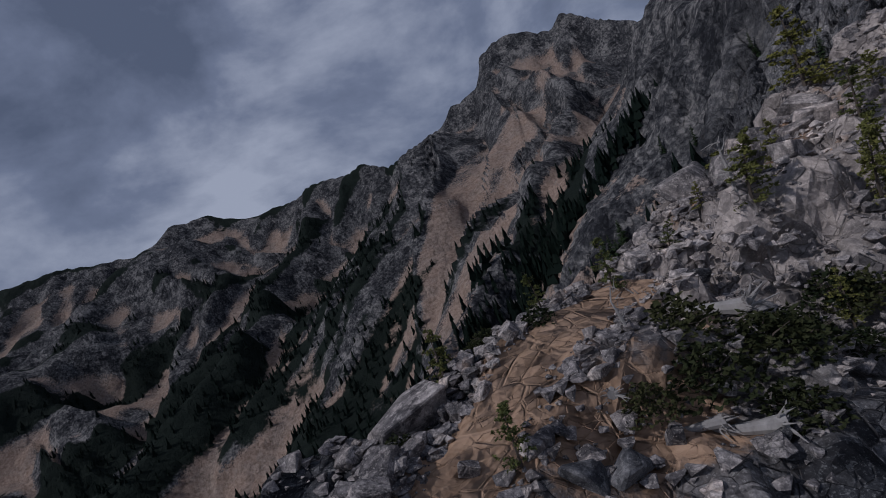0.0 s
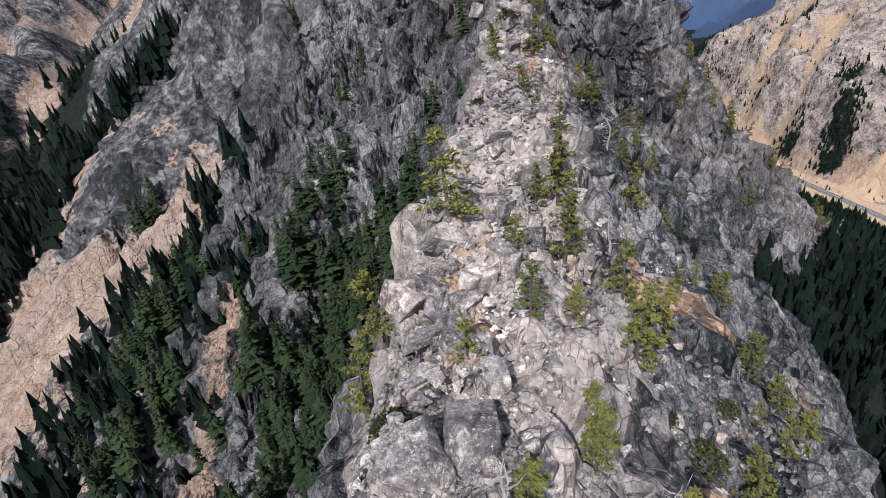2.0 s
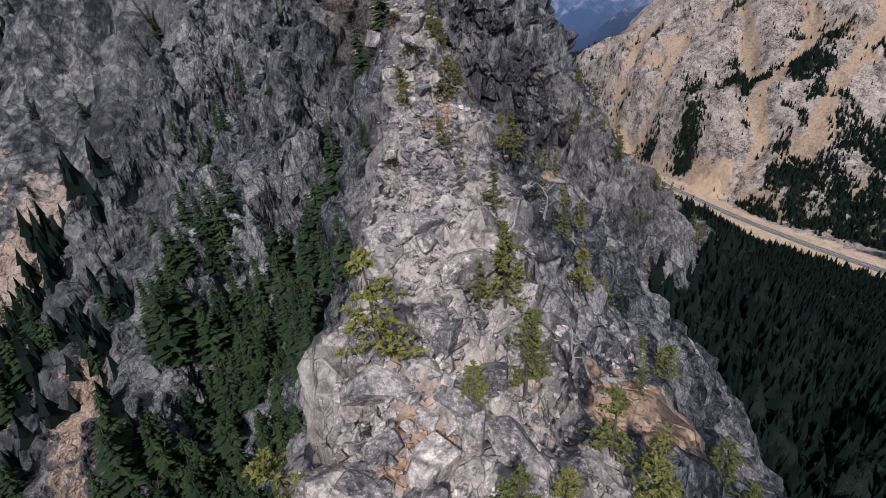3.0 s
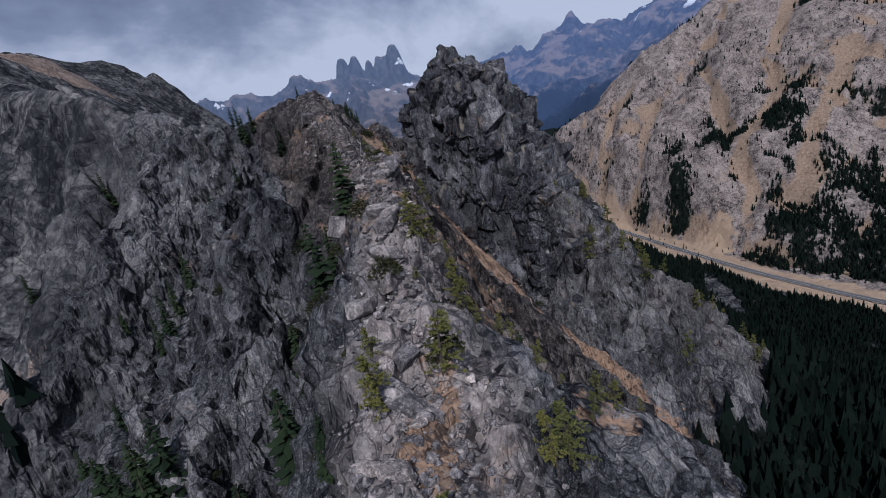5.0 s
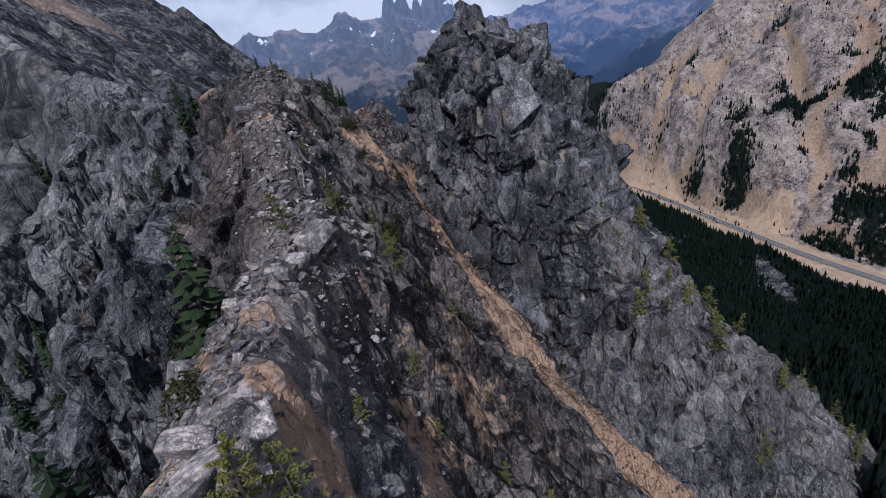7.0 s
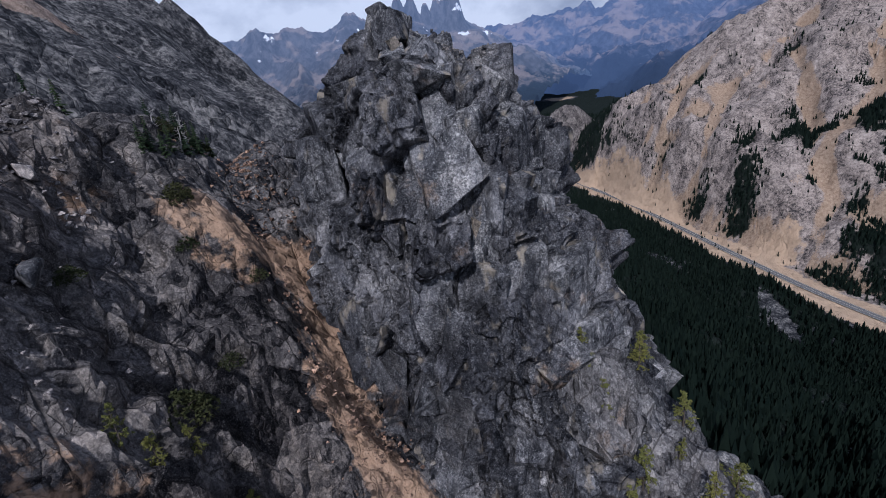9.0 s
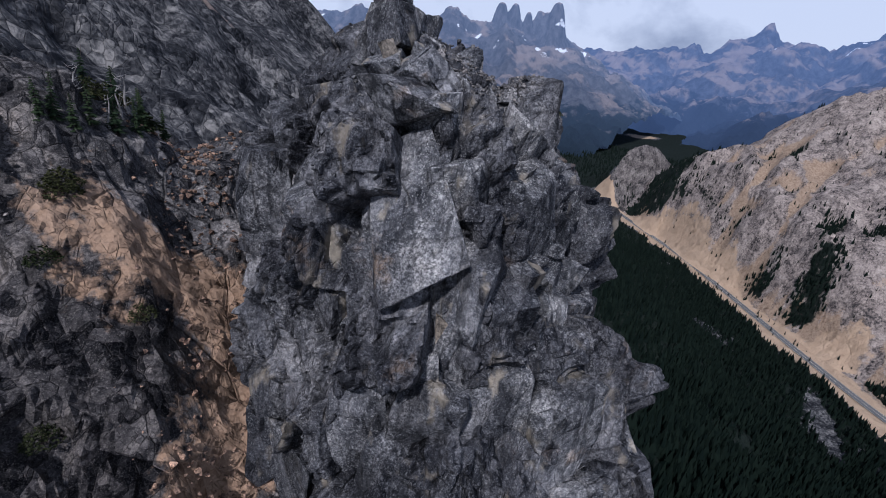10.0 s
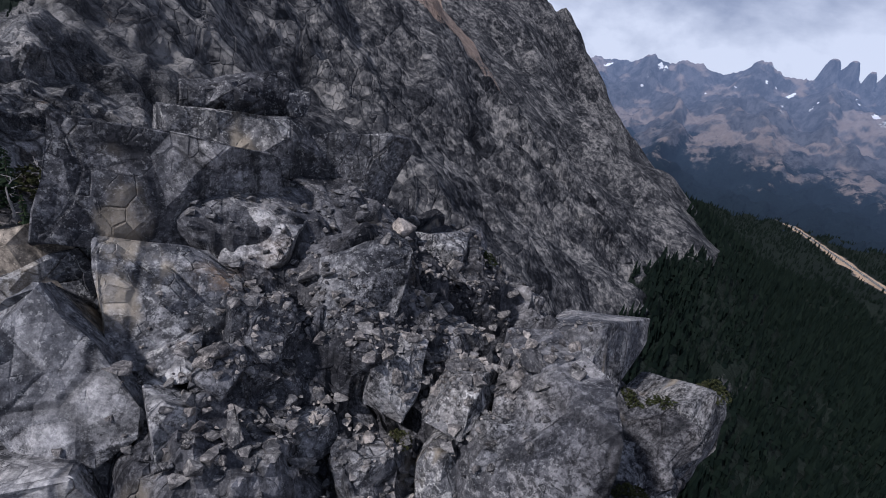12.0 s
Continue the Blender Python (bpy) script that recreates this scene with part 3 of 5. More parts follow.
def far_material(name, rock, woods, tree_line, snow_line, haze_glow, strength):
    """Mountains miles away; the blue haze before them is put in as emission."""
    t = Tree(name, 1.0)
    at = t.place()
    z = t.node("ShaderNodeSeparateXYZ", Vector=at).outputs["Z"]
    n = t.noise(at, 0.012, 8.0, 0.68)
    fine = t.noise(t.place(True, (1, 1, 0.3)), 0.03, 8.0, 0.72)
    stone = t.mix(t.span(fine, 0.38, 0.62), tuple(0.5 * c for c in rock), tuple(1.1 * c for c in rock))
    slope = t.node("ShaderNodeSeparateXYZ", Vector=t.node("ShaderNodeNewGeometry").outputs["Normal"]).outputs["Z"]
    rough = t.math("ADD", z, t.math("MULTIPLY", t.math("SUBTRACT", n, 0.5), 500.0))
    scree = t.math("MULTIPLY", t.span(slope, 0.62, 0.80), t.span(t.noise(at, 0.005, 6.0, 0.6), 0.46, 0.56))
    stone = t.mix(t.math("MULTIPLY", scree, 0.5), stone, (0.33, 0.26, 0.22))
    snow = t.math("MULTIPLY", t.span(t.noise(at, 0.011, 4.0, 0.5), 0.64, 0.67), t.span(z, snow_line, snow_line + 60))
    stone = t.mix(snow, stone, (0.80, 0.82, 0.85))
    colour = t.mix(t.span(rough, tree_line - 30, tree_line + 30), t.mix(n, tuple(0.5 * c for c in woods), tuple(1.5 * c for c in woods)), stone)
    # painted haze: blue emission that strengthens with distance from the origin
    t.bsdf.inputs["Emission Color"].default_value = (*haze_glow, 1)
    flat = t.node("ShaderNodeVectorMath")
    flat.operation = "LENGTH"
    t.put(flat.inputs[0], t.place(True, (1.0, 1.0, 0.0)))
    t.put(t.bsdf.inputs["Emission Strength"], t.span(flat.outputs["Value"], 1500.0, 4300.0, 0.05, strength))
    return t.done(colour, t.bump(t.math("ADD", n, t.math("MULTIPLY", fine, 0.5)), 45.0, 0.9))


GROUND = ground_material()
SPIRE = spire_material("spire_granite", 1.25, 0.75, 0.85)
BARE = boulder_material("bare_tan_granite", (1.7, 1.5, 1.22), 1.1)
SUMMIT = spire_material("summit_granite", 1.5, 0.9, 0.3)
BLOCK_PALE = boulder_material("pale_granite", (2.1, 1.95, 1.85), 0.95)
RUBBLE_GREY = boulder_material("summit_rubble_granite", (1.35, 1.32, 1.28), 1.0)
BLOCK_GREY = boulder_material("grey_granite", (1.05, 1.05, 1.05), 1.0)
NEEDLES = leaf_material("fir_needles", (0.010, 0.019, 0.012), (0.034, 0.050, 0.022))
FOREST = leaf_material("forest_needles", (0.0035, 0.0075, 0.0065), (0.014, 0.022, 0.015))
LARCH = leaf_material("larch_needles", (0.062, 0.080, 0.032), (0.18, 0.168, 0.046))
SCRUB = leaf_material("scrub_leaves", (0.014, 0.022, 0.011), (0.055, 0.056, 0.024))
BARK = wood_material("bark", (0.045, 0.036, 0.030), (0.12, 0.10, 0.085))
DEADWOOD = wood_material("bleached_wood", (0.13, 0.12, 0.115), (0.44, 0.42, 0.40))
ASPHALT = road_material()
# bluish rock, woods and emission colours stand in for haze
FAR_GREY = far_material("distant_rock_hazed", (0.085, 0.085, 0.095), (0.010, 0.017, 0.022), -110, 60, (0.085, 0.125, 0.21), 2.1)
FAR_BLUE = far_material("farthest_rock_hazed", (0.055, 0.065, 0.09), (0.015, 0.022, 0.035), -60, 230, (0.085, 0.135, 0.26), 1.1)


# ---- builders ----
def part(name, bm, material, parent, label=""):
    me = bpy.data.meshes.new(name)
    bm.to_mesh(me)
    bm.free()
    me.materials.append(material)
    ob = new(name, me)
    ob.parent = parent
    return tagged(ob, label)


def thing(name, label, category, group="", kind=""):
    return tagged(new(name), label, category, group, kind)


def stored(me, **values):
    for key, value in values.items():
        me.attributes.new(key, "FLOAT", "POINT").data.foreach_set("value", np.ascontiguousarray(value, dtype=np.float32))


# ---- the ground: one sheet to the horizon ----
XS = steps(-1500, -14, 150, 4700, 0.4, 7.0, -800, 1450)
YS = steps(-1500, -16, 112, 4700, 0.4, 7.0, -330, 960)
X, Y, QUADS = sheet(XS, YS)
spacing = np.maximum(*np.meshgrid(np.gradient(XS), np.gradient(YS))).ravel()
V = np.stack([X, Y, land(X, Y, spacing)], 1)
N = normals_of(V, QUADS)
near = np.clip(1.4 - np.hypot(X - 70, Y - 45) / 220, 0, 1)
P2 = np.stack([X, Y, np.zeros_like(X)], 1)
away_ridge = np.minimum(away(X, Y, RIDGE_LOW[1:]), away(X, Y, RIDGE_HIGH))
steep = 1 - np.abs(N[:, 2])


def blurred(z, reach):
    """Mean of the grid over a square of cells."""
    z = np.pad(z, reach, "edge")
    for axis in (0, 1):
        c = np.cumsum(np.insert(z, 0, 0, axis), axis)
        k = 2 * reach + 1
        z = (c[k:] - c[:-k]) / k if axis == 0 else (c[:, k:] - c[:, :-k]) / k
    return z


BARE_Z = V[:, 2].reshape(len(YS), len(XS))
dip = (blurred(blurred(BARE_Z, 3), 3) - BARE_Z).ravel()      # metres below the ground round about
patch = fractal(P2, 26, 4, 71)
# loose ground: gullies, the foot of the cliffs, the hillside's runnels
gully = np.exp(-(away(X, Y, GULLY) / (4.4 + 1.6 * patch)) ** 2) * np.clip((Y + 60) / 60, 0, 1)
west = (X < 70) & (Y > 52) | (X < 240) & (Y > 260)
u_across = np.stack([(X * 0.62 - Y * 0.78) / 30, (X * 0.78 + Y * 0.62) / 300, 0 * X], 1)
streak = fractal(u_across, 1.0, 4, 72)
far_north = np.clip((np.hypot(X - 60, Y - 60) - 60) / 60, 0, 1)
cone = np.where(west, np.clip(0.50 + 0.085 * dip - 1.5 * (steep - 0.22) + 0.55 * streak * far_north + 0.3 * patch * (1 - far_north), 0, 1), 0) * np.clip((np.hypot(X - 60, Y - 60) - 28) / 30, 0, 1) * np.clip(1.25 - (Y - 150) / 700, 0.62, 1)
down = (X * 0.62 + Y * 0.78) / 17 + 0.5 * fractal(P2, 60, 3, 79)
across = np.hypot(X, Y) / 260
runnel = fractal(np.stack([down, across, 0 * X], 1), 1.0, 4, 73)
east = (X > np.interp(Y, [p[1] for p in ROAD], [p[0] for p in ROAD]) + 8) & (X > 640) & (Y < 420)
chute = sum(np.exp(-(away(X, Y, line) / 11) ** 2) for line in CHUTES)
tan = np.clip(np.maximum(gully * (0.55 + 0.5 * patch), np.where(east, np.clip(0.14 + 0.06 * dip + 0.5 * runnel + chute, 0, 1), cone)), 0, 1) * np.clip(away(X, Y, KNOB) / 60 - 0.7, 0, 1)
talus = np.maximum(np.exp(-(away(X, Y, [(58, 128), (40, 130), (22, 145), (0, 142)]) / 17) ** 2), np.exp(-(away(X, Y, [(36, 88), (24, 78), (8, 66)]) / 5) ** 2))
tan = np.maximum(tan, np.clip(1.25 * talus * (0.8 + 0.5 * patch), 0, 1))
soil = np.clip(np.exp(-(np.hypot((X - 33) / 4.0, (Y - 19) / 3.2)) ** 2) * 0.9 + 0.7 * np.exp(-(np.hypot((X - 20) / 3.4, (Y - 14) / 2.0)) ** 2), 0, 1)
lower = np.where(X > 58, np.clip(1.2 - away_ridge / 30, 0, 1), 0) * (Y < 1.05 * X - 12)
soil = np.maximum(soil, np.clip(0.42 * np.exp(-(np.hypot((X - 109) / 7, (Y - 75) / 5)) ** 2) + 1.1 * gully * (0.75 + 0.6 * patch) + lower * np.clip(0.16 + 0.5 * fractal(P2, 6, 4, 78), 0, 0.62), 0, 1))
trail = np.exp(-(away(X, Y, [(-0.5, 6), (0, 10.3), (1.2, 12.9), (3.2, 15.2), (5.4, 16.8), (7.4, 18.2)]) / 1.5) ** 2)
soil = np.maximum(soil, np.clip(trail * 1.5, 0, 1))
soil = np.maximum(soil, 0.75 * np.exp(-(np.hypot((X - 4.8) / 4.6, (Y - 12.6) / 2.6)) ** 2))
road_x = np.interp(Y, [p[1] for p in ROAD], [p[0] for p in ROAD])
flank = (X < road_x - 25) & (X > 40) & (Y < 400) & (away_ridge > 22) & (X < 1250) & (V[:, 2] < -42)
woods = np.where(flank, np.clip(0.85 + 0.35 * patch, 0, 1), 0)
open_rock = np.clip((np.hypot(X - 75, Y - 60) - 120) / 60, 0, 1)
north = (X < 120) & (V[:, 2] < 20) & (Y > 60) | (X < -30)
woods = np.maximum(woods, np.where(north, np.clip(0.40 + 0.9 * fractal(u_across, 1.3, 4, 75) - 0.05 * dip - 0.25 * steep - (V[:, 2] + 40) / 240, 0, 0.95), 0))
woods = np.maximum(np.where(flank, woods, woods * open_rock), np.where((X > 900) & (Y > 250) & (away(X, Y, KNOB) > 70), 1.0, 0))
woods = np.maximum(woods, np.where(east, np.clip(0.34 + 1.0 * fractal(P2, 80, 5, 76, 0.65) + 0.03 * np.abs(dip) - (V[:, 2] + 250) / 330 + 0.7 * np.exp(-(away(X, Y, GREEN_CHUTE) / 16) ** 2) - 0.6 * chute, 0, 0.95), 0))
for ox, oy, wide in ((862, 2, 34), (740, -146, 40), (812, -96, 16), (700, -190, 50), (905, 60, 22), (985, 140, 30)):
    woods = np.maximum(woods, np.where(east, np.clip(1.25 - np.hypot(X - ox, Y - oy) / wide + 0.5 * patch, 0, 0.95), 0))
verge = away(X, Y, ROAD)
# open rock in the forest by the road
for ox, oy, wide, long, lean in ((770, 105, 20, 62, 0.85), (640, -38, 13, 60, 0.25), (505, -36, 8, 24, 0.3), (425, -36, 6, 20, 0.2)):
    ca, sa = math.cos(lean), math.sin(lean)
    woods = woods * (1 - np.exp(-(((X - ox) * ca + (Y - oy) * sa) / long) ** 2 - ((-(X - ox) * sa + (Y - oy) * ca) / wide) ** 2) * (0.85 + 0.6 * patch)).clip(0, 1)
sand = np.clip(1.35 - verge / (np.where(Y < 260, 27, 19) + 10 * fractal(P2, 90, 3, 77)), 0, 1)
sand = np.maximum(sand, np.clip(1.15 - np.hypot((X - 790) / 1.0, (Y + 32) / 1.3) / 42, 0, 1))
for ox, oy, wide in ((2060, 1560, 150), (2250, 1330, 150), (2430, 1090, 140), (2600, 760, 90), (1780, 1420, 110)):
    sand = np.maximum(sand, 1.3 - np.hypot(X - ox, Y - oy) / wide)
sand = np.clip(sand, 0, 1)
tan = np.where(sand > 0.6, 0, tan)
woods = np.where(sand > 0.35, 0, woods)
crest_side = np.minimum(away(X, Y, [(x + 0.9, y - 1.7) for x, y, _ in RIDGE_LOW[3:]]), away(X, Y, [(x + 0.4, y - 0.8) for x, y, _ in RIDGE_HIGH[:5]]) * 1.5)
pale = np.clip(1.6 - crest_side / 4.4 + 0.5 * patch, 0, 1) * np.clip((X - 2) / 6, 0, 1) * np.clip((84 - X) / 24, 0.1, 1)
distance = away(X, Y, RIDGE_LOW[1:] + RIDGE_HIGH[1:5] + [(127, 62), (125, 40), (133, 5)])
far_off = np.clip((np.minimum(distance, np.hypot(X - 127, Y - 60) - 4) - 32) / 30, 0, 1)
warm = np.where(east, np.clip(away(X, Y, KNOB) / 60 - 0.4, 0.35, 1), 0.0)
pale = np.maximum(pale, np.exp(-(away(X, Y, SPIRE_FOOT[2:6]) / 9) ** 2) * np.clip(0.30 + 0.5 * patch, 0, 0.6))
crest_line = away(X, Y, [(x + 0.6, y - 1.2) for x, y, _ in RIDGE_LOW[3:]])
soil = np.maximum(soil, np.exp(-(crest_line / 2.2) ** 2) * np.clip(0.42 + 0.5 * fractal(P2, 3.0, 3, 91), 0, 0.8) * np.clip((X - 8) / 4, 0, 1))
calm = 1 - np.maximum(0.7 * np.clip(gully + soil, 0, 1), 0.95 * np.clip(1.4 * trail, 0, 1))
keep = [np.clip(1.7 - spacing / s, 0, 1) for s in (3.4, 1.1, 0.55)]


def broken(where, amount, *args):
    """Jointing of the ground, where there is any."""
    lift = np.zeros(len(V))
    at = np.where((where * amount) > 0.01)[0]
    lift[at] = (where * amount)[at] * blocks(V[at], *args)
    return lift


lift = broken(near * keep[0] * calm, 2.2 - 1.6 * lower, (6.5, 6.5, 10), 31, 0.9, 0.4, 16)
lift += broken(near * keep[1] * calm, 1.45 - 0.7 * lower, (2.4, 2.4, 3.6), 47, 0.9, 0.35, 12)
lift += broken(near * keep[2] * calm, 0.62 + 0.1 * lower, (1.1, 1.1, 1.5), 53, 0.9, 0.35, 9)
rugged = np.clip(verge / 60 - 0.4, 0, 1) * np.clip(steep * 3, 0, 1)
coarse = np.clip(1.7 - spacing / 8.5, 0, 1)
lift += broken((1 - near) * coarse, rugged * 5.0, (26, 26, 48), 57, 0.9, 0.4, 16)
lift += broken((1 - near) * np.clip(1.7 - spacing / 4, 0, 1), rugged * 2.6, (10, 10, 17), 58, 0.9, 0.4, 14)
V = V + N * lift[:, None]
V[:, 2] += np.where(east, 5.0, 0.0) * np.clip(verge / 60 - 0.5, 0, 1) * fractal(P2, 30, 3, 80, 0.6, spacing)
ground = tagged(new("ground", mesh_from("ground", V, QUADS)), "grey jointed granite ridge falling to wooded valley", "mountain", kind="structure")
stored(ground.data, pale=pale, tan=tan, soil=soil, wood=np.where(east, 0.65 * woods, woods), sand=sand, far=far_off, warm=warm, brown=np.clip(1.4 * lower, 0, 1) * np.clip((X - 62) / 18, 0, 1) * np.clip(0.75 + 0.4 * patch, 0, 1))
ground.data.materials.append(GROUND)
ground.data.polygons.foreach_set("use_smooth", np.ascontiguousarray(spacing[QUADS[:, 0]] > 0.6))
ZGRID = V[:, 2].reshape(len(YS), len(XS))


def ground_z(x, y):
    """Height of the finished ground, between its corners."""
    i = int(np.clip(np.searchsorted(XS, x) - 1, 0, len(XS) - 2))
    j = int(np.clip(np.searchsorted(YS, y) - 1, 0, len(YS) - 2))
    u, v = (x - XS[i]) / (XS[i + 1] - XS[i]), (y - YS[j]) / (YS[j + 1] - YS[j])
    a = ZGRID[j, i] * (1 - u) + ZGRID[j, i + 1] * u
    b = ZGRID[j + 1, i] * (1 - u) + ZGRID[j + 1, i + 1] * u
    return float(a * (1 - v) + b * v)


# ---- the road on the valley floor ----
def smooth_line(points, step):
    pts = np.array(points, float)
    t = np.concatenate([[0], np.cumsum(np.hypot(*np.diff(pts, axis=0).T))])
    s = np.arange(0, t[-1], step)
    out = np.stack([np.interp(s, t, pts[:, k]) for k in range(2)], 1)
    kernel = np.hanning(19)
    kernel /= kernel.sum()
    for k in range(2):
        out[:, k] = np.convolve(np.pad(out[:, k], 9, "edge"), kernel, "valid")
    return out


def ribbon(line, offset, width, lift):
    d = np.gradient(line, axis=0)
    side = np.stack([d[:, 1], -d[:, 0]], 1) / np.hypot(*d.T)[:, None]
    rows = [line + side * (offset + w) for w in (-width / 2, width / 2)]
    verts = np.concatenate([np.column_stack([r, road_level(r[:, 0], r[:, 1]) + lift]) for r in rows])
    n = len(line)
    i = np.arange(n - 1)
    return verts, np.stack([i, i + n, i + n + 1, i + 1], 1)


line = smooth_line(ROAD, 9.0)
road = tagged(new("road", mesh_from("road", *ribbon(line, 0, 10.5, 0.9))), "grey two-lane asphalt highway along the valley", "road", kind="structure")
road.data.materials.append(ASPHALT)
paint = Tree("road_paint", 0.7)
paint.done((0.6, 0.58, 0.5, 1))
for name, offset in (("edge_line", -4.4), ("edge_line", 4.4), ("centre_line", 0.0)):
    ob = new(name, mesh_from(name, *ribbon(line, offset, 0.35, 0.96)))
    ob.parent = road
    ob.data.materials.append(paint.mat)


# ---- distant ranges ----
def polar(az, el, far):
    return (70 + far * math.sin(radians(az)), 35 + far * math.cos(radians(az)), 24 + far * math.tan(radians(el)))


def distant_range(name, label, low, high, cell, crests, slope, material, rough, towers=()):
    xs, ys = np.arange(low[0], high[0], cell), np.arange(low[1], high[1], cell)
    x, y, quads = sheet(xs, ys)
    p = np.stack([x, y, 0 * x], 1)
    wx, wy = x + 1.0 * rough * fractal(p, 260, 4, 81), y + 1.0 * rough * fractal(p, 260, 4, 82)
    z = np.full(x.shape, -420.0)
    for points in crests:
        z = np.maximum(z, crest(wx, wy, points, ((120, slope * 130), (900, slope * 700)), ((120, slope * 130), (900, slope * 700)), 8))
    z = z + rough * 0.55 * fractal(p, 150, 6, 83, 0.6)
    for (tx, ty, tz), wide in towers:
        d = np.hypot(x - tx, y - ty) * (1 + 0.07 * fractal(p, 40, 3, 84))
        z = np.maximum(z, tz - np.interp(d, (0, wide * 0.28, wide * 0.5, wide * 0.8, wide * 1.4, wide * 2.6), (0, wide * 0.12, wide * 0.7, wide * 2.0, wide * 3.2, wide * 4.8)) - 0.35 * np.maximum(0, d - wide))
    ob = tagged(new(name, mesh_from(name, np.stack([x, y, z], 1), quads, True)), label, "mountains", kind="structure")
    ob.data.materials.append(material)
    return ob


D1, D2 = 2900, 4250
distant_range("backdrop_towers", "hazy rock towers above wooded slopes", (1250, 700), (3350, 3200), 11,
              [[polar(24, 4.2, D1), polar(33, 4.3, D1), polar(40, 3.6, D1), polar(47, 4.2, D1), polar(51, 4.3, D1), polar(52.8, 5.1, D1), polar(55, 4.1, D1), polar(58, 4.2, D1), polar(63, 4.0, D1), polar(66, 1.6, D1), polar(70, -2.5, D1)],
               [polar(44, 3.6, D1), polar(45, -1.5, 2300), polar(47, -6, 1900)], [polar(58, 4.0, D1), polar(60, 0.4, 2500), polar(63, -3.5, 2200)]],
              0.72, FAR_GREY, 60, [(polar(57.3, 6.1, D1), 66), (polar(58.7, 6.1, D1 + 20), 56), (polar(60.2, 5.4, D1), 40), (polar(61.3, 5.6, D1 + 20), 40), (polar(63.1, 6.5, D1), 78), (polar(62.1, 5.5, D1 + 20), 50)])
distant_range("backdrop_range", "far-off mountain range under cloud, blue from painted haze", (2300, -1300), (4650, 2600), 22,
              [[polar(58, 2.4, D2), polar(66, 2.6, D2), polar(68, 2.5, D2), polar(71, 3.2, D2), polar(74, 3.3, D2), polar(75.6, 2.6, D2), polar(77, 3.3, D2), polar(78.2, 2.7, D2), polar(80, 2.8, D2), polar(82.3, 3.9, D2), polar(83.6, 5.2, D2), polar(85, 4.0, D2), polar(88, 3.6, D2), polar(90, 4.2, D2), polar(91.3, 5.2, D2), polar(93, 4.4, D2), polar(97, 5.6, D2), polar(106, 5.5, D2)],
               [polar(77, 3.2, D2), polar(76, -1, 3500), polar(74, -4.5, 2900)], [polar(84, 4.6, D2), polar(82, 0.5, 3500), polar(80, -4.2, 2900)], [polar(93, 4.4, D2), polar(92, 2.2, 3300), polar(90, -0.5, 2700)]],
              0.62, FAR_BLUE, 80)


# ---- the spire ----
LEVELS = np.array([          # height, centre x, centre y, half width west-east, half width south-north
    (-22, 126.5, 55, 17.5, 21), (-10, 127, 57.5, 14.6, 18), (-3, 127.6, 59, 13.6, 16.6), (4, 128, 61, 12.6, 14.6), (11, 128.4, 62.3, 12.0, 13.0), (18, 128.6, 63.0, 10.6, 11.6),
    (20.9, 128.6, 62.7, 9.8, 9.8), (23.1, 127.9, 62.8, 8.0, 7.6), (25.4, 126.6, 63.2, 5.2, 5.0), (27.3, 125.8, 63.6, 3.0, 3.0), (28.4, 125.6, 63.7, 0.05, 0.05)])


def spire_mesh():
    nt, nh = 500, 390
    th = np.linspace(0, 2 * np.pi, nt, endpoint=False)
    span = np.concatenate([[0], np.cumsum(np.hypot(np.diff(LEVELS[:, 0]), np.diff(LEVELS[:, 3])))])
    s = np.linspace(0, span[-1], nh)
    z, cx, cy, rx, ry = (np.interp(s, span, LEVELS[:, k]) for k in range(5))
    T, Z = np.meshgrid(th, z)
    square = 1 / (np.abs(np.cos(T)) ** 2.4 + np.abs(np.sin(T)) ** 2.4) ** (1 / 2.4)
    px = cx[:, None] + rx[:, None] * np.cos(T) * square
    py = cy[:, None] + ry[:, None] * np.sin(T) * square
    p = np.stack([px.ravel(), py.ravel(), Z.ravel()], 1)
    i = np.arange(nt * nh).reshape(nh, nt)
    q = np.stack([i[:-1], np.roll(i[:-1], -1, 1), np.roll(i[1:], -1, 1), i[1:]], -1).reshape(-1, 4)
    n = normals_of(p, q)
    fade = np.clip((29.5 - p[:, 2]) / 9, 0.2, 1)
    out = 2.1 * blocks(p, (5.5, 5.5, 8.5), 61, 1.3, 0.45, 40) + 1.5 * blocks(p, (2.6, 2.6, 4.4), 64, 1.3, 0.4, 34, 0.2) + 0.7 * blocks(p, (1.1, 1.1, 2.0), 67, 1.2, 0.4, 26, 0.16) + 0.25 * blocks(p, (0.5, 0.5, 0.8), 69, 1.1, 0.35, 18)
    p = p + n * (out * fade)[:, None]
    return mesh_from("rock_spire", p, q)


spire = tagged(new("rock_spire", spire_mesh()), "dark jointed granite spire with pale weathered faces", "rock spire")
spire.data.materials.append(SPIRE)


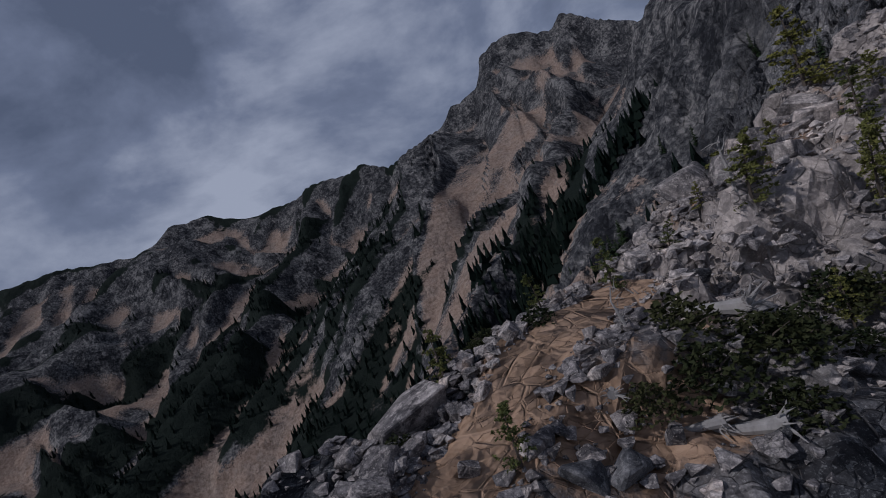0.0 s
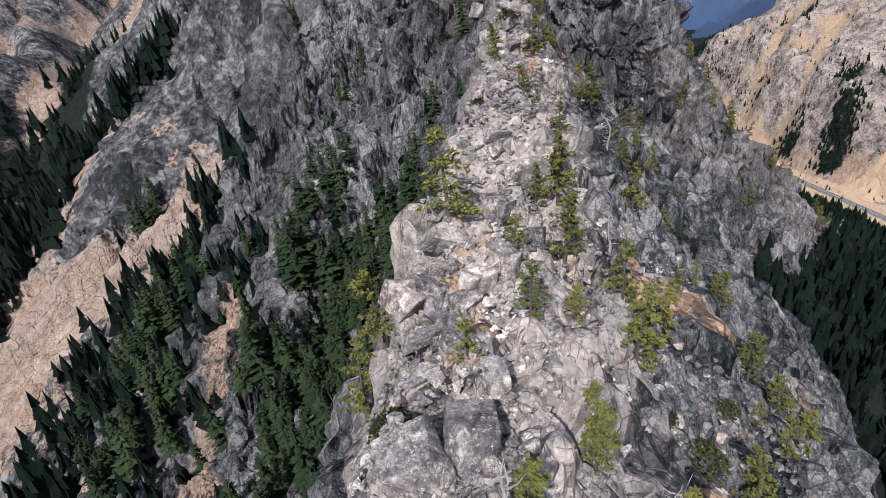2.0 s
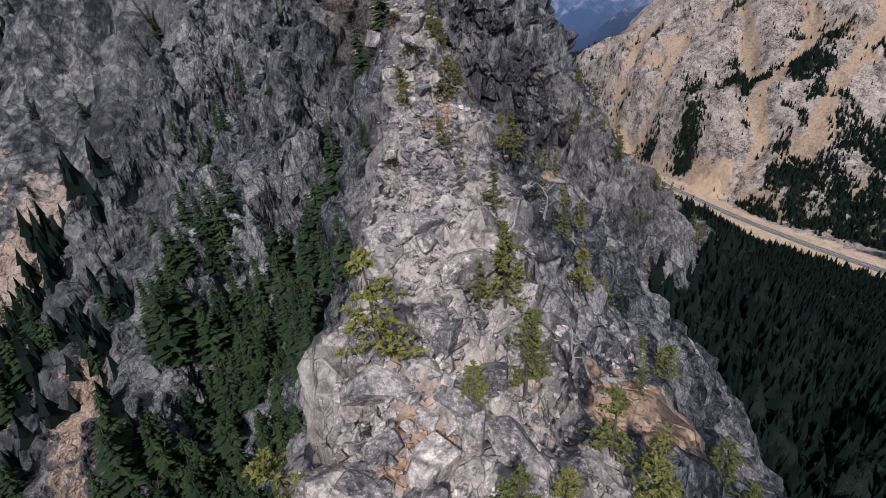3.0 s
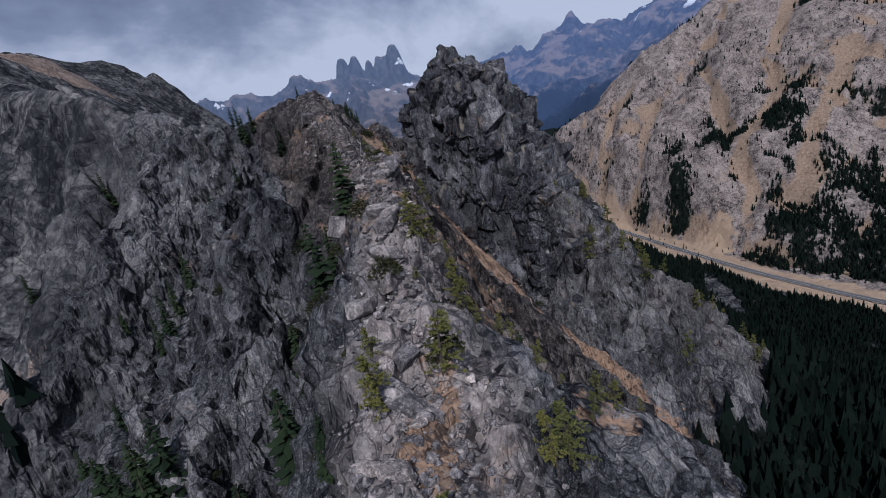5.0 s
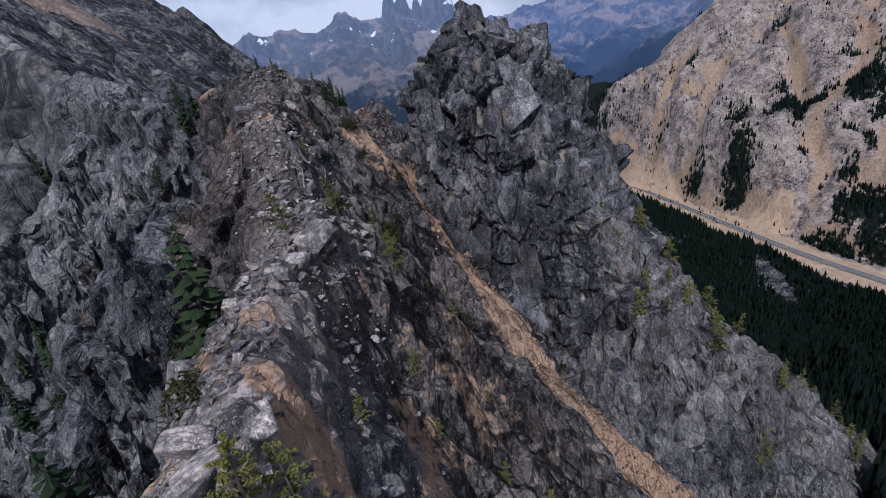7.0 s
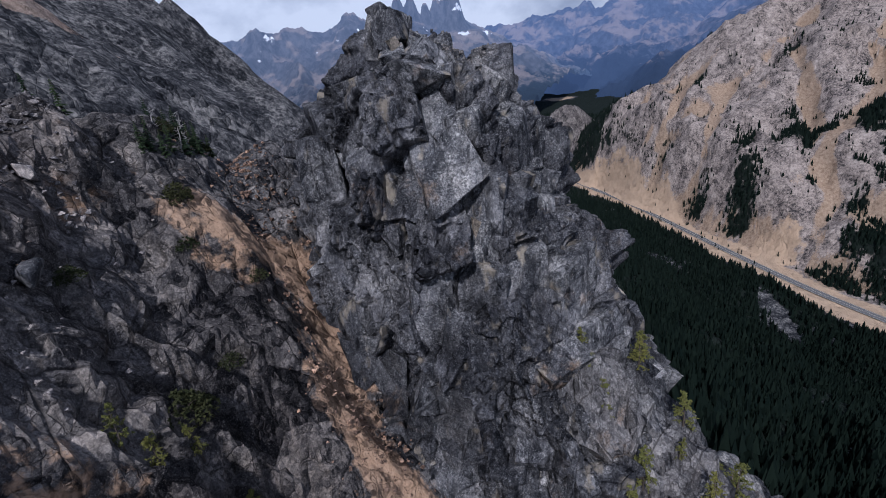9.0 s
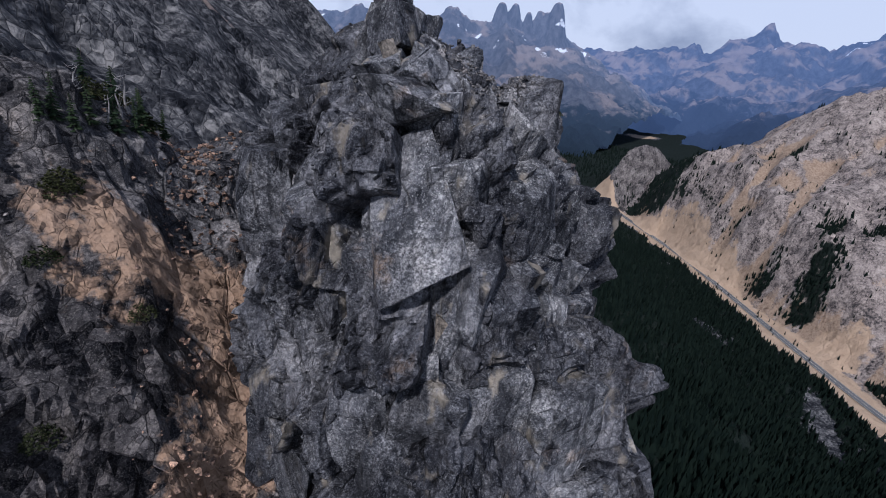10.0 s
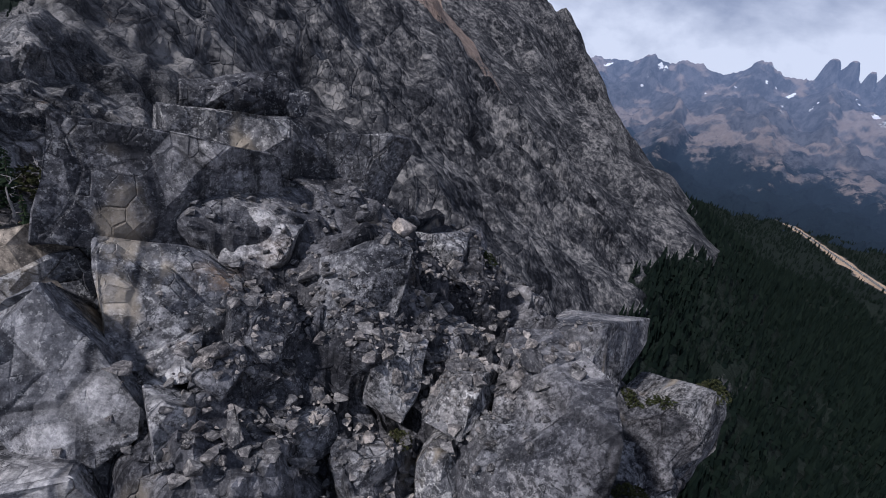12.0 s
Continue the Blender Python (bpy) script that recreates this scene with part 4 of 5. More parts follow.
# ---- plants ----
def tube(bm, points, radii, sides=6):
    """A bent, tapered limb."""
    rings = []
    for k, (p, r) in enumerate(zip(points, radii)):
        a = Vector(points[max(k - 1, 0)])
        b = Vector(points[min(k + 1, len(points) - 1)])
        d = (b - a).normalized()
        u = d.orthogonal().normalized()
        v = d.cross(u)
        rings.append([bm.verts.new(Vector(p) + (u * math.cos(q) + v * math.sin(q)) * r) for q in (2 * math.pi * s / sides for s in range(sides))])
    for lower, upper in zip(rings, rings[1:]):
        for s in range(sides):
            bm.faces.new((lower[s], lower[(s + 1) % sides], upper[(s + 1) % sides], upper[s]))
    bm.faces.new(rings[-1])
    bm.faces.new(rings[0][::-1])


def tuft(bm, at, size, rng, flat=0.5):
    """A small spray of needles: three crossed slivers."""
    for _ in range(3):
        d = Vector((rng.uniform(-1, 1), rng.uniform(-1, 1), rng.uniform(-flat, flat))).normalized()
        u = d.cross(Vector((rng.uniform(-1, 1), rng.uniform(-1, 1), rng.uniform(-1, 1)))).normalized()
        c = at + d * size * rng.uniform(0, 0.3)
        bm.faces.new([bm.verts.new(c - d * size * 0.5), bm.verts.new(c + u * size * 0.28), bm.verts.new(c + d * size * 0.6), bm.verts.new(c - u * size * 0.22)])


def fir(rng, lean=0.05):
    """A subalpine fir one metre high: trunk and crown meshes."""
    trunk, crown = bmesh.new(), bmesh.new()
    bend = [Vector((rng.uniform(-lean, lean) * z, rng.uniform(-lean, lean) * z, z)) for z in (-0.06, 0.3, 0.65, 1.0)]
    tube(trunk, bend, (0.024, 0.018, 0.010, 0.002), 5)
    levels = rng.randint(17, 21)
    for k in range(levels):
        z = 0.06 + 0.92 * k / levels
        reach = (0.23 * (1 - z) ** 0.8 + 0.014) * rng.uniform(0.65, 1.15)
        for s in range(rng.randint(8, 10)):
            if rng.random() < 0.12:
                continue
            a = rng.uniform(0, 2 * math.pi)
            d = Vector((math.cos(a), math.sin(a), 0))
            side = Vector((-d.y, d.x, 0))
            r = reach * rng.uniform(0.6, 1.1)
            droop = -0.28 * r + rng.uniform(-0.02, 0.01)
            c = Vector((0, 0, z))
            w = 0.30 * r
            a0 = crown.verts.new(c + Vector((0, 0, 0.02)))
            m1 = crown.verts.new(c + d * r * 0.55 + side * w + Vector((0, 0, droop * 0.4 - 0.012)))
            m2 = crown.verts.new(c + d * r * 0.60 + Vector((0, 0, droop * 0.4 + 0.012)))
            m3 = crown.verts.new(c + d * r * 0.50 - side * w + Vector((0, 0, droop * 0.5 - 0.012)))
            tip = crown.verts.new(c + d * r + Vector((0, 0, droop + 0.25 * r * r)))
            for f in ((a0, m1, m2), (a0, m2, m3), (m1, tip, m2), (m2, tip, m3)):
                crown.faces.new(f)
    return trunk, crown


def larch(rng):
    """A thin alpine larch one metre high."""
    trunk, crown = bmesh.new(), bmesh.new()
    sway = rng.uniform(-0.10, 0.10), rng.uniform(-0.10, 0.10)
    spine = [Vector((sway[0] * z * z, sway[1] * z * z, z)) for z in (-0.08, 0.25, 0.5, 0.75, 1.0)]
    tube(trunk, spine, (0.020, 0.016, 0.012, 0.007, 0.002), 5)
    for k in range(rng.randint(34, 42)):
        z = rng.uniform(0.12, 0.99)
        a = rng.uniform(0, 2 * math.pi)
        r = (0.24 * (1 - z) ** 0.7 + 0.03) * rng.uniform(0.5, 1.2)
        root = Vector((sway[0] * z * z, sway[1] * z * z, z))
        d = Vector((math.cos(a), math.sin(a), rng.uniform(-0.25, 0.35)))
        tip = root + d * r
        tube(trunk, (root, root + d * r * 0.5 + Vector((0, 0, -0.01)), tip), (0.006, 0.004, 0.001), 3)
        for j in range(rng.randint(13, 16)):
            p = root.lerp(tip, rng.uniform(0.25, 1.05)) + Vector((rng.uniform(-1, 1), rng.uniform(-1, 1), rng.uniform(-1, 1))) * 0.02
            tuft(crown, p, rng.uniform(0.024, 0.052), rng, 0.9)
    return trunk, crown


def scrub(rng):
    """A low mat of shrubs one metre wide."""
    trunk, crown = bmesh.new(), bmesh.new()
    for k in range(9):
        a, r = rng.uniform(0, 2 * math.pi), rng.uniform(0.2, 0.45)
        tip = Vector((math.cos(a) * r, math.sin(a) * r, rng.uniform(0.12, 0.42)))
        tube(trunk, (Vector((0, 0, -0.08)), tip * 0.5 + Vector((0, 0, 0.05)), tip), (0.018, 0.012, 0.004), 4)
    for k in range(260):
        a, r = rng.uniform(0, 2 * math.pi), 0.5 * rng.random() ** 0.55
        top = 0.48 * (1 - (r / 0.52) ** 2) * rng.uniform(0.35, 1.1)
        tuft(crown, Vector((math.cos(a) * r, math.sin(a) * r, top)), rng.uniform(0.06, 0.12), rng)
    return trunk, crown


def snag(rng):
    """A dead standing tree one metre high, with broken limbs."""
    trunk = bmesh.new()
    limbs = []
    spine = [Vector((rng.uniform(-0.03, 0.03) * z * 4, rng.uniform(-0.03, 0.03) * z * 4, z)) for z in (-0.06, 0.2, 0.45, 0.7, 0.9, 1.0)]
    tube(trunk, spine, (0.040, 0.030, 0.024, 0.016, 0.009, 0.002), 6)
    for k in range(16):
        limb = bmesh.new()
        z, a, r = rng.uniform(0.2, 0.95), rng.uniform(0, 2 * math.pi), rng.uniform(0.08, 0.26)
        d = Vector((math.cos(a), math.sin(a), rng.uniform(-0.2, 0.5)))
        root = Vector((0, 0, z))
        tube(limb, (root, root + d * r * 0.5, root + d * r + Vector((0, 0, rng.uniform(-0.06, 0.08)))), (0.010, 0.007, 0.002), 4)
        limbs.append(limb)
    return trunk, limbs


def driftlog(rng):
    """A bleached fallen trunk one metre long with a splayed root plate."""
    trunk, roots = bmesh.new(), []
    tube(trunk, [Vector((x, 0.05 * math.sin(5 * x), 0.03 + 0.02 * math.cos(7 * x))) for x in (0, 0.15, 0.35, 0.6, 0.85, 1.0)], (0.075, 0.055, 0.042, 0.034, 0.022, 0.006), 9)
    for k in range(17):
        root = bmesh.new()
        a, r = rng.uniform(-0.6, math.pi + 0.6), rng.uniform(0.08, 0.26)
        d = Vector((rng.uniform(-0.6, 0.15), math.cos(a), 0.8 * math.sin(a)))
        p = Vector((0.03, 0, 0.04))
        q = p + d * r * 0.5 + Vector((rng.uniform(-0.04, 0.04), 0, rng.uniform(-0.02, 0.03)))
        tube(root, (p, q, p + d * r + Vector((rng.uniform(-0.08, 0.02), rng.uniform(-0.05, 0.05), rng.uniform(-0.03, 0.03)))), (0.022, 0.011, 0.002), 5)
        roots.append(root)
    for k in range(6):
        limb = bmesh.new()
        x, a, r = rng.uniform(0.3, 0.95), rng.uniform(0.2, math.pi - 0.2), rng.uniform(0.08, 0.22)
        d = Vector((rng.uniform(0.2, 0.8), math.cos(a), math.sin(a)))
        p = Vector((x, 0.05 * math.sin(5 * x), 0.04))
        tube(limb, (p, p + d * r * 0.5, p + d * r + Vector((0, 0, rng.uniform(-0.05, 0.04)))), (0.011, 0.007, 0.002), 4)
        roots.append(limb)
    return trunk, roots


rng = random.Random(5)


def plant_kinds(count, maker, name, label, category, group, leaf, bark):
    kinds = []
    for k in range(count):
        trunk, crown = maker(rng)
        top = thing(name, label, category, group)
        part("trunk", trunk, bark, top)
        part("crown", crown, leaf, top)
        kinds.append(top)
    return kinds


FIRS = plant_kinds(6, fir, "fir", "dark green subalpine fir rooted in broken rock", "conifer", "firs on the mountain", NEEDLES, BARK)
LARCHES = plant_kinds(7, larch, "larch", "thin yellow-green alpine larch on the rocky ridge", "larch", "larches on the ridge", LARCH, BARK)
SCRUBS = plant_kinds(4, scrub, "shrub", "low dark green shrub in a rock cleft", "shrub", "shrubs on the ridge", SCRUB, BARK)


def bare_kind(maker, name, label, category, group):
    trunk, limbs = maker(rng)
    top = thing(name, label, category, group)
    part("trunk", trunk, DEADWOOD, top)
    for limb in limbs:
        part("limb", limb, DEADWOOD, top)
    return top


SNAGS = [bare_kind(snag, "dead_tree", "bare grey dead tree standing on the slope", "dead tree", "dead trees on the ridge") for _ in range(2)]
LOGS = [bare_kind(driftlog, "fallen_log", "bleached fallen log with twisted roots on the slope", "log", "fallen logs by the trail") for _ in range(3)]
used = set()


def put(kinds, m):
    """The first time each kind itself, later its copies, at the pose m."""
    for kind in kinds:
        if kind.name not in used:
            used.add(kind.name)
            kind.matrix_basis = m
            return kind
    return copy_thing_scaled(rng.choice(kinds), m)


def copy_thing_scaled(kind, m):
    made = copy_thing(kind, m)
    made.matrix_basis = m
    return made


def stand(kinds, x, y, height, sink=0.25, wide=1.0, z=None):
    z = ground_z(x, y) if z is None else z
    turn = Euler((rng.uniform(-0.06, 0.06), rng.uniform(-0.06, 0.06), rng.uniform(0, 6.28)))
    s = height * rng.uniform(0.92, 1.08)
    return put(kinds, Matrix.LocRotScale((x, y, z - min(sink, 0.1 * height)), turn, (s * wide, s * wide, s)))
from mathutils.bvhtree import BVHTree


# ---- loose rock ----
def block(rng, sx=1.0, sy=0.8, sz=0.6, corners=15, bevel=0.05, rough=0.0, cuts=0):
    """An angular block about one metre long."""
    bm = bmesh.new()
    for _ in range(corners):
        p = Vector((rng.uniform(-1, 1), rng.uniform(-1, 1), rng.uniform(-1, 1)))
        m = max(abs(p.x), abs(p.y), abs(p.z))
        p = p / m * rng.uniform(0.82, 1.0)
        bm.verts.new((p.x * sx / 2, p.y * sy / 2, p.z * sz / 2))
    hull = bmesh.ops.convex_hull(bm, input=bm.verts)
    bmesh.ops.delete(bm, geom=[g for g in hull["geom_interior"] if isinstance(g, bmesh.types.BMVert)], context="VERTS")
    bmesh.ops.dissolve_limit(bm, angle_limit=radians(14), verts=bm.verts, edges=bm.edges)
    if bevel:
        bmesh.ops.bevel(bm, geom=bm.edges[:], offset=bevel, segments=1, affect="EDGES")
    bmesh.ops.triangulate(bm, faces=bm.faces)
    if cuts:
        for _ in range(cuts):
            bmesh.ops.subdivide_edges(bm, edges=[e for e in bm.edges if e.calc_length() > 0.12], cuts=1, use_grid_fill=True)
            bmesh.ops.triangulate(bm, faces=[f for f in bm.faces if len(f.verts) > 3])
        for v in bm.verts:
            q = v.co * 2.3 + Vector((rough * 90, 0, 0))
            v.co += v.co.normalized() * (rough * noise.noise(q) + 0.4 * rough * noise.noise(q * 3.1))
    return bm


def joint_block(rng, sx, sy, sz, cuts=3, bevel=0.05):
    """A block of rock broken along flat joints, its edges worn."""
    bm = bmesh.new()
    lean = [rng.uniform(-0.35, 0.35) for _ in range(4)]
    for x in (-1, 1):
        for y in (-1, 1):
            for z in (-1, 1):
                bm.verts.new((sx / 2 * (x + lean[0] * z + rng.uniform(-0.3, 0.12)), sy / 2 * (y + lean[1] * z + rng.uniform(-0.3, 0.12)), sz / 2 * (z + lean[2] * x * 0.5 + lean[3] * y * 0.5 + rng.uniform(-0.25, 0.15))))
    bmesh.ops.convex_hull(bm, input=bm.verts)
    for _ in range(cuts + 3):
        d = Vector((rng.choice((-1, 1)) * rng.uniform(0.3, 1) / sx, rng.choice((-1, 1)) * rng.uniform(0.3, 1) / sy, rng.choice((-1, 1)) * rng.uniform(0.2, 1.3) / sz)).normalized()
        reach = max(v.co.dot(d) for v in bm.verts)
        got = bmesh.ops.bisect_plane(bm, geom=bm.verts[:] + bm.edges[:] + bm.faces[:], plane_co=d * reach * rng.uniform(0.60, 0.92), plane_no=d, clear_outer=True)
        rim = [g for g in got["geom_cut"] if isinstance(g, bmesh.types.BMEdge)]
        if rim:
            bmesh.ops.contextual_create(bm, geom=rim)
    bmesh.ops.dissolve_limit(bm, angle_limit=radians(9), verts=bm.verts, edges=bm.edges)
    bmesh.ops.bevel(bm, geom=bm.edges[:], offset=bevel * rng.uniform(0.6, 1.4), segments=1, affect="EDGES")
    bmesh.ops.triangulate(bm, faces=bm.faces)
    if sx > 1.01:
        for limit in (1.2, 0.55):
            bmesh.ops.subdivide_edges(bm, edges=[e for e in bm.edges if e.calc_length() > limit], cuts=1)
            bmesh.ops.triangulate(bm, faces=[f for f in bm.faces if len(f.verts) > 3])
        bm.normal_update()
        shift = Vector((rng.uniform(0, 90), 0, 0))
        for v in bm.verts:
            q = v.co * 0.55 + shift
            chip = noise.cell(v.co * 1.5 + shift) - 0.5
            v.co += v.normal * (0.10 * noise.noise(q) + 0.06 * noise.noise(q * 2.9) + 0.05 * noise.noise(q * 7.3) + 0.05 * chip)
    return bm


def joint_mesh(material, *args, **keys):
    bm = joint_block(*args, **keys)
    me = bpy.data.meshes.new("boulder")
    bm.to_mesh(me)
    bm.free()
    me.materials.append(material)
    return me


def block_mesh(material, *args, **keys):
    bm = block(*args, **keys)
    me = bpy.data.meshes.new("boulder")
    bm.to_mesh(me)
    bm.free()
    me.materials.append(material)
    return me


PALE = [joint_mesh(BLOCK_PALE, rng, 1.0, rng.uniform(0.55, 0.9), rng.uniform(0.4, 0.8), rng.randint(1, 4), 0.03) for _ in range(18)]
GREY = [block_mesh(BLOCK_GREY, rng, 1.0, rng.uniform(0.6, 0.95), rng.uniform(0.4, 0.75), rng.randint(11, 18)) for _ in range(16)]


def boulder(meshes, x, y, z, size, label, group, tilt=0.35):
    ob = tagged(new("boulder", rng.choice(meshes)), label, "boulder", group)
    ob.matrix_basis = Matrix.LocRotScale((x, y, z), Euler((rng.uniform(-tilt, tilt), rng.uniform(-tilt, tilt), rng.uniform(0, 6.28))), (size * rng.uniform(0.85, 1.2), size * rng.uniform(0.8, 1.1), size * rng.uniform(0.8, 1.2)))
    return ob


CREST_LABEL = "pale angular granite block on the ridge crest"
CREST_BLOCKS = [(21.6, 25.6, 1.7), (24.1, 25.5, 1.5), (19.8, 28.3, 2.2), (23.6, 28.9, 1.9), (31.5, 28.3, 2.7), (31.4, 30.4, 1.3), (19.3, 26.3, 0.9), (17.9, 26.0, 1.7), (17.2, 21.9, 1.6), (25.8, 24.9, 1.3),
                (23.7, 23.4, 1.5), (18.9, 27.9, 1.2), (31.9, 30.6, 1.5), (28.1, 28.6, 1.5), (12.6, 21.8, 1.9), (9.0, 19.8, 0.9), (54.7, 45.0, 1.9), (56.6, 43.8, 2.0), (67.2, 53.9, 2.6), (50.2, 39.6, 1.3)]
for x, y, size in CREST_BLOCKS:
    boulder(PALE, x, y, ground_z(x, y) + 0.12 * size, size, CREST_LABEL, "blocks on the crest")
TRAIL_BLOCKS = [(-2.4, 12.8, 0.95), (-1.0, 12.9, 0.9), (-3.9, 13.2, 1.1), (-1.4, 11.9, 0.9), (1.8, 14.9, 0.75), (3.3, 16.9, 0.8), (4.1, 18.4, 0.9), (1.0, 12.5, 0.5), (0.2, 13.4, 0.4), (4.0, 18.6, 1.1), (4.9, 13.6, 0.7), (4.3, 13.9, 0.5), (7.1, 16.2, 0.7), (3.6, 17.0, 0.7), (-3.0, 11.4, 0.8)]
for x, y, size in TRAIL_BLOCKS:
    boulder(PALE, x, y, ground_z(x, y) + 0.15 * size, size, "weathered pale boulder beside the dirt trail", "boulders by the trail")
for x, y, size in [(3.4, 11.5, 1.3), (4.4, 11.6, 1.2), (6.2, 9.6, 1.3), (5.0, 10.4, 0.4), (7.5, 11.4, 0.8)]:
    boulder(GREY, x, y, ground_z(x, y) + 0.1 * size, size, "dark grey boulder half buried in rubble", "boulders by the trail")


def along(points, s):
    d = [math.hypot(b[0] - a[0], b[1] - a[1]) for a, b in zip(points, points[1:])]
    s *= sum(d)
    for (a, b), k in zip(zip(points, points[1:]), d):
        if s <= k:
            u, side = s / k, ((b[1] - a[1]) / k, -(b[0] - a[0]) / k)
            return a[0] + (b[0] - a[0]) * u, a[1] + (b[1] - a[1]) * u, side
        s -= k
    return points[-1][0], points[-1][1], (0, 0)


TRAIL = [(-0.5, 6), (0, 10.3), (1.2, 12.9), (3.2, 15.2), (5.4, 16.8), (7.4, 18.2)]
CREST_LINE = RIDGE_LOW[3:] + RIDGE_HIGH[1:5]
for k in range(190):
    x, y, side = along(CREST_LINE, rng.random() ** 1.3)
    off = rng.gauss(1.0, 2.0)
    x, y = x + side[0] * off, y + side[1] * off
    size = min(2.1, 0.5 * rng.paretovariate(1.9))
    if away(np.array([x]), np.array([y]), TRAIL)[0] < 1.0 + size:
        continue
    boulder(PALE if abs(off - 0.8) < 2.4 else GREY, x, y, ground_z(x, y) + 0.12 * size, size, CREST_LABEL, "blocks on the crest")

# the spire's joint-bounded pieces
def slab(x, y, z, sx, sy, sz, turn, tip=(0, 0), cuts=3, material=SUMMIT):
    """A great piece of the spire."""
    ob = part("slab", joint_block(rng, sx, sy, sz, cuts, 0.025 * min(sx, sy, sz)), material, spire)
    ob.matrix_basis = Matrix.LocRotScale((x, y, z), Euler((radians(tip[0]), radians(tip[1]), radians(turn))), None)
    return ob


perched = tagged(new("boulder"), "dark boulder perched on the spire summit", "boulder", "rubble on the spire")
part("stone", joint_block(rng, 2.8, 1.3, 1.15, 5, 0.05), SPIRE, perched)
part("stone", joint_block(rng, 0.8, 0.7, 0.7, 4, 0.04), SUMMIT, perched).matrix_basis = Matrix.Translation((1.35, -0.2, -0.12))
perched.matrix_basis = Matrix.LocRotScale((125.6, 63.9, 29.75), Euler((0.06, -0.06, 0.15)), None)
# summit
slab(125.6, 63.8, 28.0, 3.8, 2.6, 2.6, 12, (-4, 2), 2, SPIRE)
slab(124.3, 61.6, 27.2, 4.6, 2.6, 3.0, 12, (-28, 4), 3, SPIRE)
slab(128.2, 63.9, 27.4, 3.3, 2.4, 2.6, 20, (-14, 6), 3, SPIRE)
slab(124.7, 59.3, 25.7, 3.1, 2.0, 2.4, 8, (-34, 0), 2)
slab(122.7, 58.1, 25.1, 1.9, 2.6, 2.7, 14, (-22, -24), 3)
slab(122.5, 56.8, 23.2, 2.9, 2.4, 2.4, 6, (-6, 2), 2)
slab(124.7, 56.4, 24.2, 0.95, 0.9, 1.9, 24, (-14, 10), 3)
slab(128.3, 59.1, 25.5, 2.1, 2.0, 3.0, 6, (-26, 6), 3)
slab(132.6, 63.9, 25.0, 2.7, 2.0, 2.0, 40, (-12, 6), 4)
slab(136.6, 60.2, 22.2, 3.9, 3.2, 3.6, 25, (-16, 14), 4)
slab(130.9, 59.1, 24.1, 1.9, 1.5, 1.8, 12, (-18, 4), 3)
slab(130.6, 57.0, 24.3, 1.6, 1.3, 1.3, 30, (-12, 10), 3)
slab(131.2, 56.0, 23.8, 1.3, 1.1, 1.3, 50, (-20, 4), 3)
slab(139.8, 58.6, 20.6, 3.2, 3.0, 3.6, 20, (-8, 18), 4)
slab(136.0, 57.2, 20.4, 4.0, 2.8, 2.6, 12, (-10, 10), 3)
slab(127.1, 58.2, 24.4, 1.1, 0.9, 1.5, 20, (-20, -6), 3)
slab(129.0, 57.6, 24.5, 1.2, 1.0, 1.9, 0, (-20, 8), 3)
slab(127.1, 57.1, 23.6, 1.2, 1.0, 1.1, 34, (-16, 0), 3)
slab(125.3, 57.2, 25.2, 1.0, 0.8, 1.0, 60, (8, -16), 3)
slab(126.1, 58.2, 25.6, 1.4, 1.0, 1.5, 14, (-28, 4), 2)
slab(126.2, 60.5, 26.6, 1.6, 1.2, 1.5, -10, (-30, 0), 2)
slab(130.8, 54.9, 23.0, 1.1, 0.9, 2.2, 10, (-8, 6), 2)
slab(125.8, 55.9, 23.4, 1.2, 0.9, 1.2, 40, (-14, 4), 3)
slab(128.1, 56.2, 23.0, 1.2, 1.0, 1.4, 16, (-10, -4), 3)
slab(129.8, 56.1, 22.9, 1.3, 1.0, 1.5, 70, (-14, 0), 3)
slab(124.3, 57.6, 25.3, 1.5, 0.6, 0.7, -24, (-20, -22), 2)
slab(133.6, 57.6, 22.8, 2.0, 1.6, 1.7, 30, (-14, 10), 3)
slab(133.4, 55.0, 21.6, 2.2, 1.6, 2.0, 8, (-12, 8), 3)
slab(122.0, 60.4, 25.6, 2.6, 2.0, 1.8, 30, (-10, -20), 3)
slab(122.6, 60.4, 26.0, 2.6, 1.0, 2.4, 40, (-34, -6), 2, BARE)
# the great faces looking west and south
slab(121.5, 57.4, 17.0, 6.4, 5.4, 7.8, 32, (-30, 12), 2, SPIRE)
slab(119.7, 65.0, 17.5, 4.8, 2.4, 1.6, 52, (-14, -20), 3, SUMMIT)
slab(122.4, 58.0, 23.9, 7.0, 3.4, 2.4, 26, (-12, 4), 3, SPIRE)
slab(118.8, 60.8, 15.4, 4.4, 4.2, 6.6, 24, (-6, -4), 3, SPIRE)
slab(122.6, 53.4, 12.4, 5.0, 3.8, 9.0, 10, (4, 2), 2, SPIRE)
slab(127.0, 52.6, 15.0, 4.2, 3.4, 10.4, -4, (6, 2), 3, SPIRE)
slab(131.2, 53.2, 15.6, 3.8, 3.2, 9.4, -10, (6, -4), 3, SPIRE)
slab(127.6, 54.4, 20.6, 1.5, 1.2, 4.6, 12, (8, -8), 2, BARE)
slab(120.6, 53.4, 9.2, 2.2, 1.2, 5.6, 34, (0, 6), 2, BARE)
rough = random.Random(23)
heights = LEVELS[:, 0]
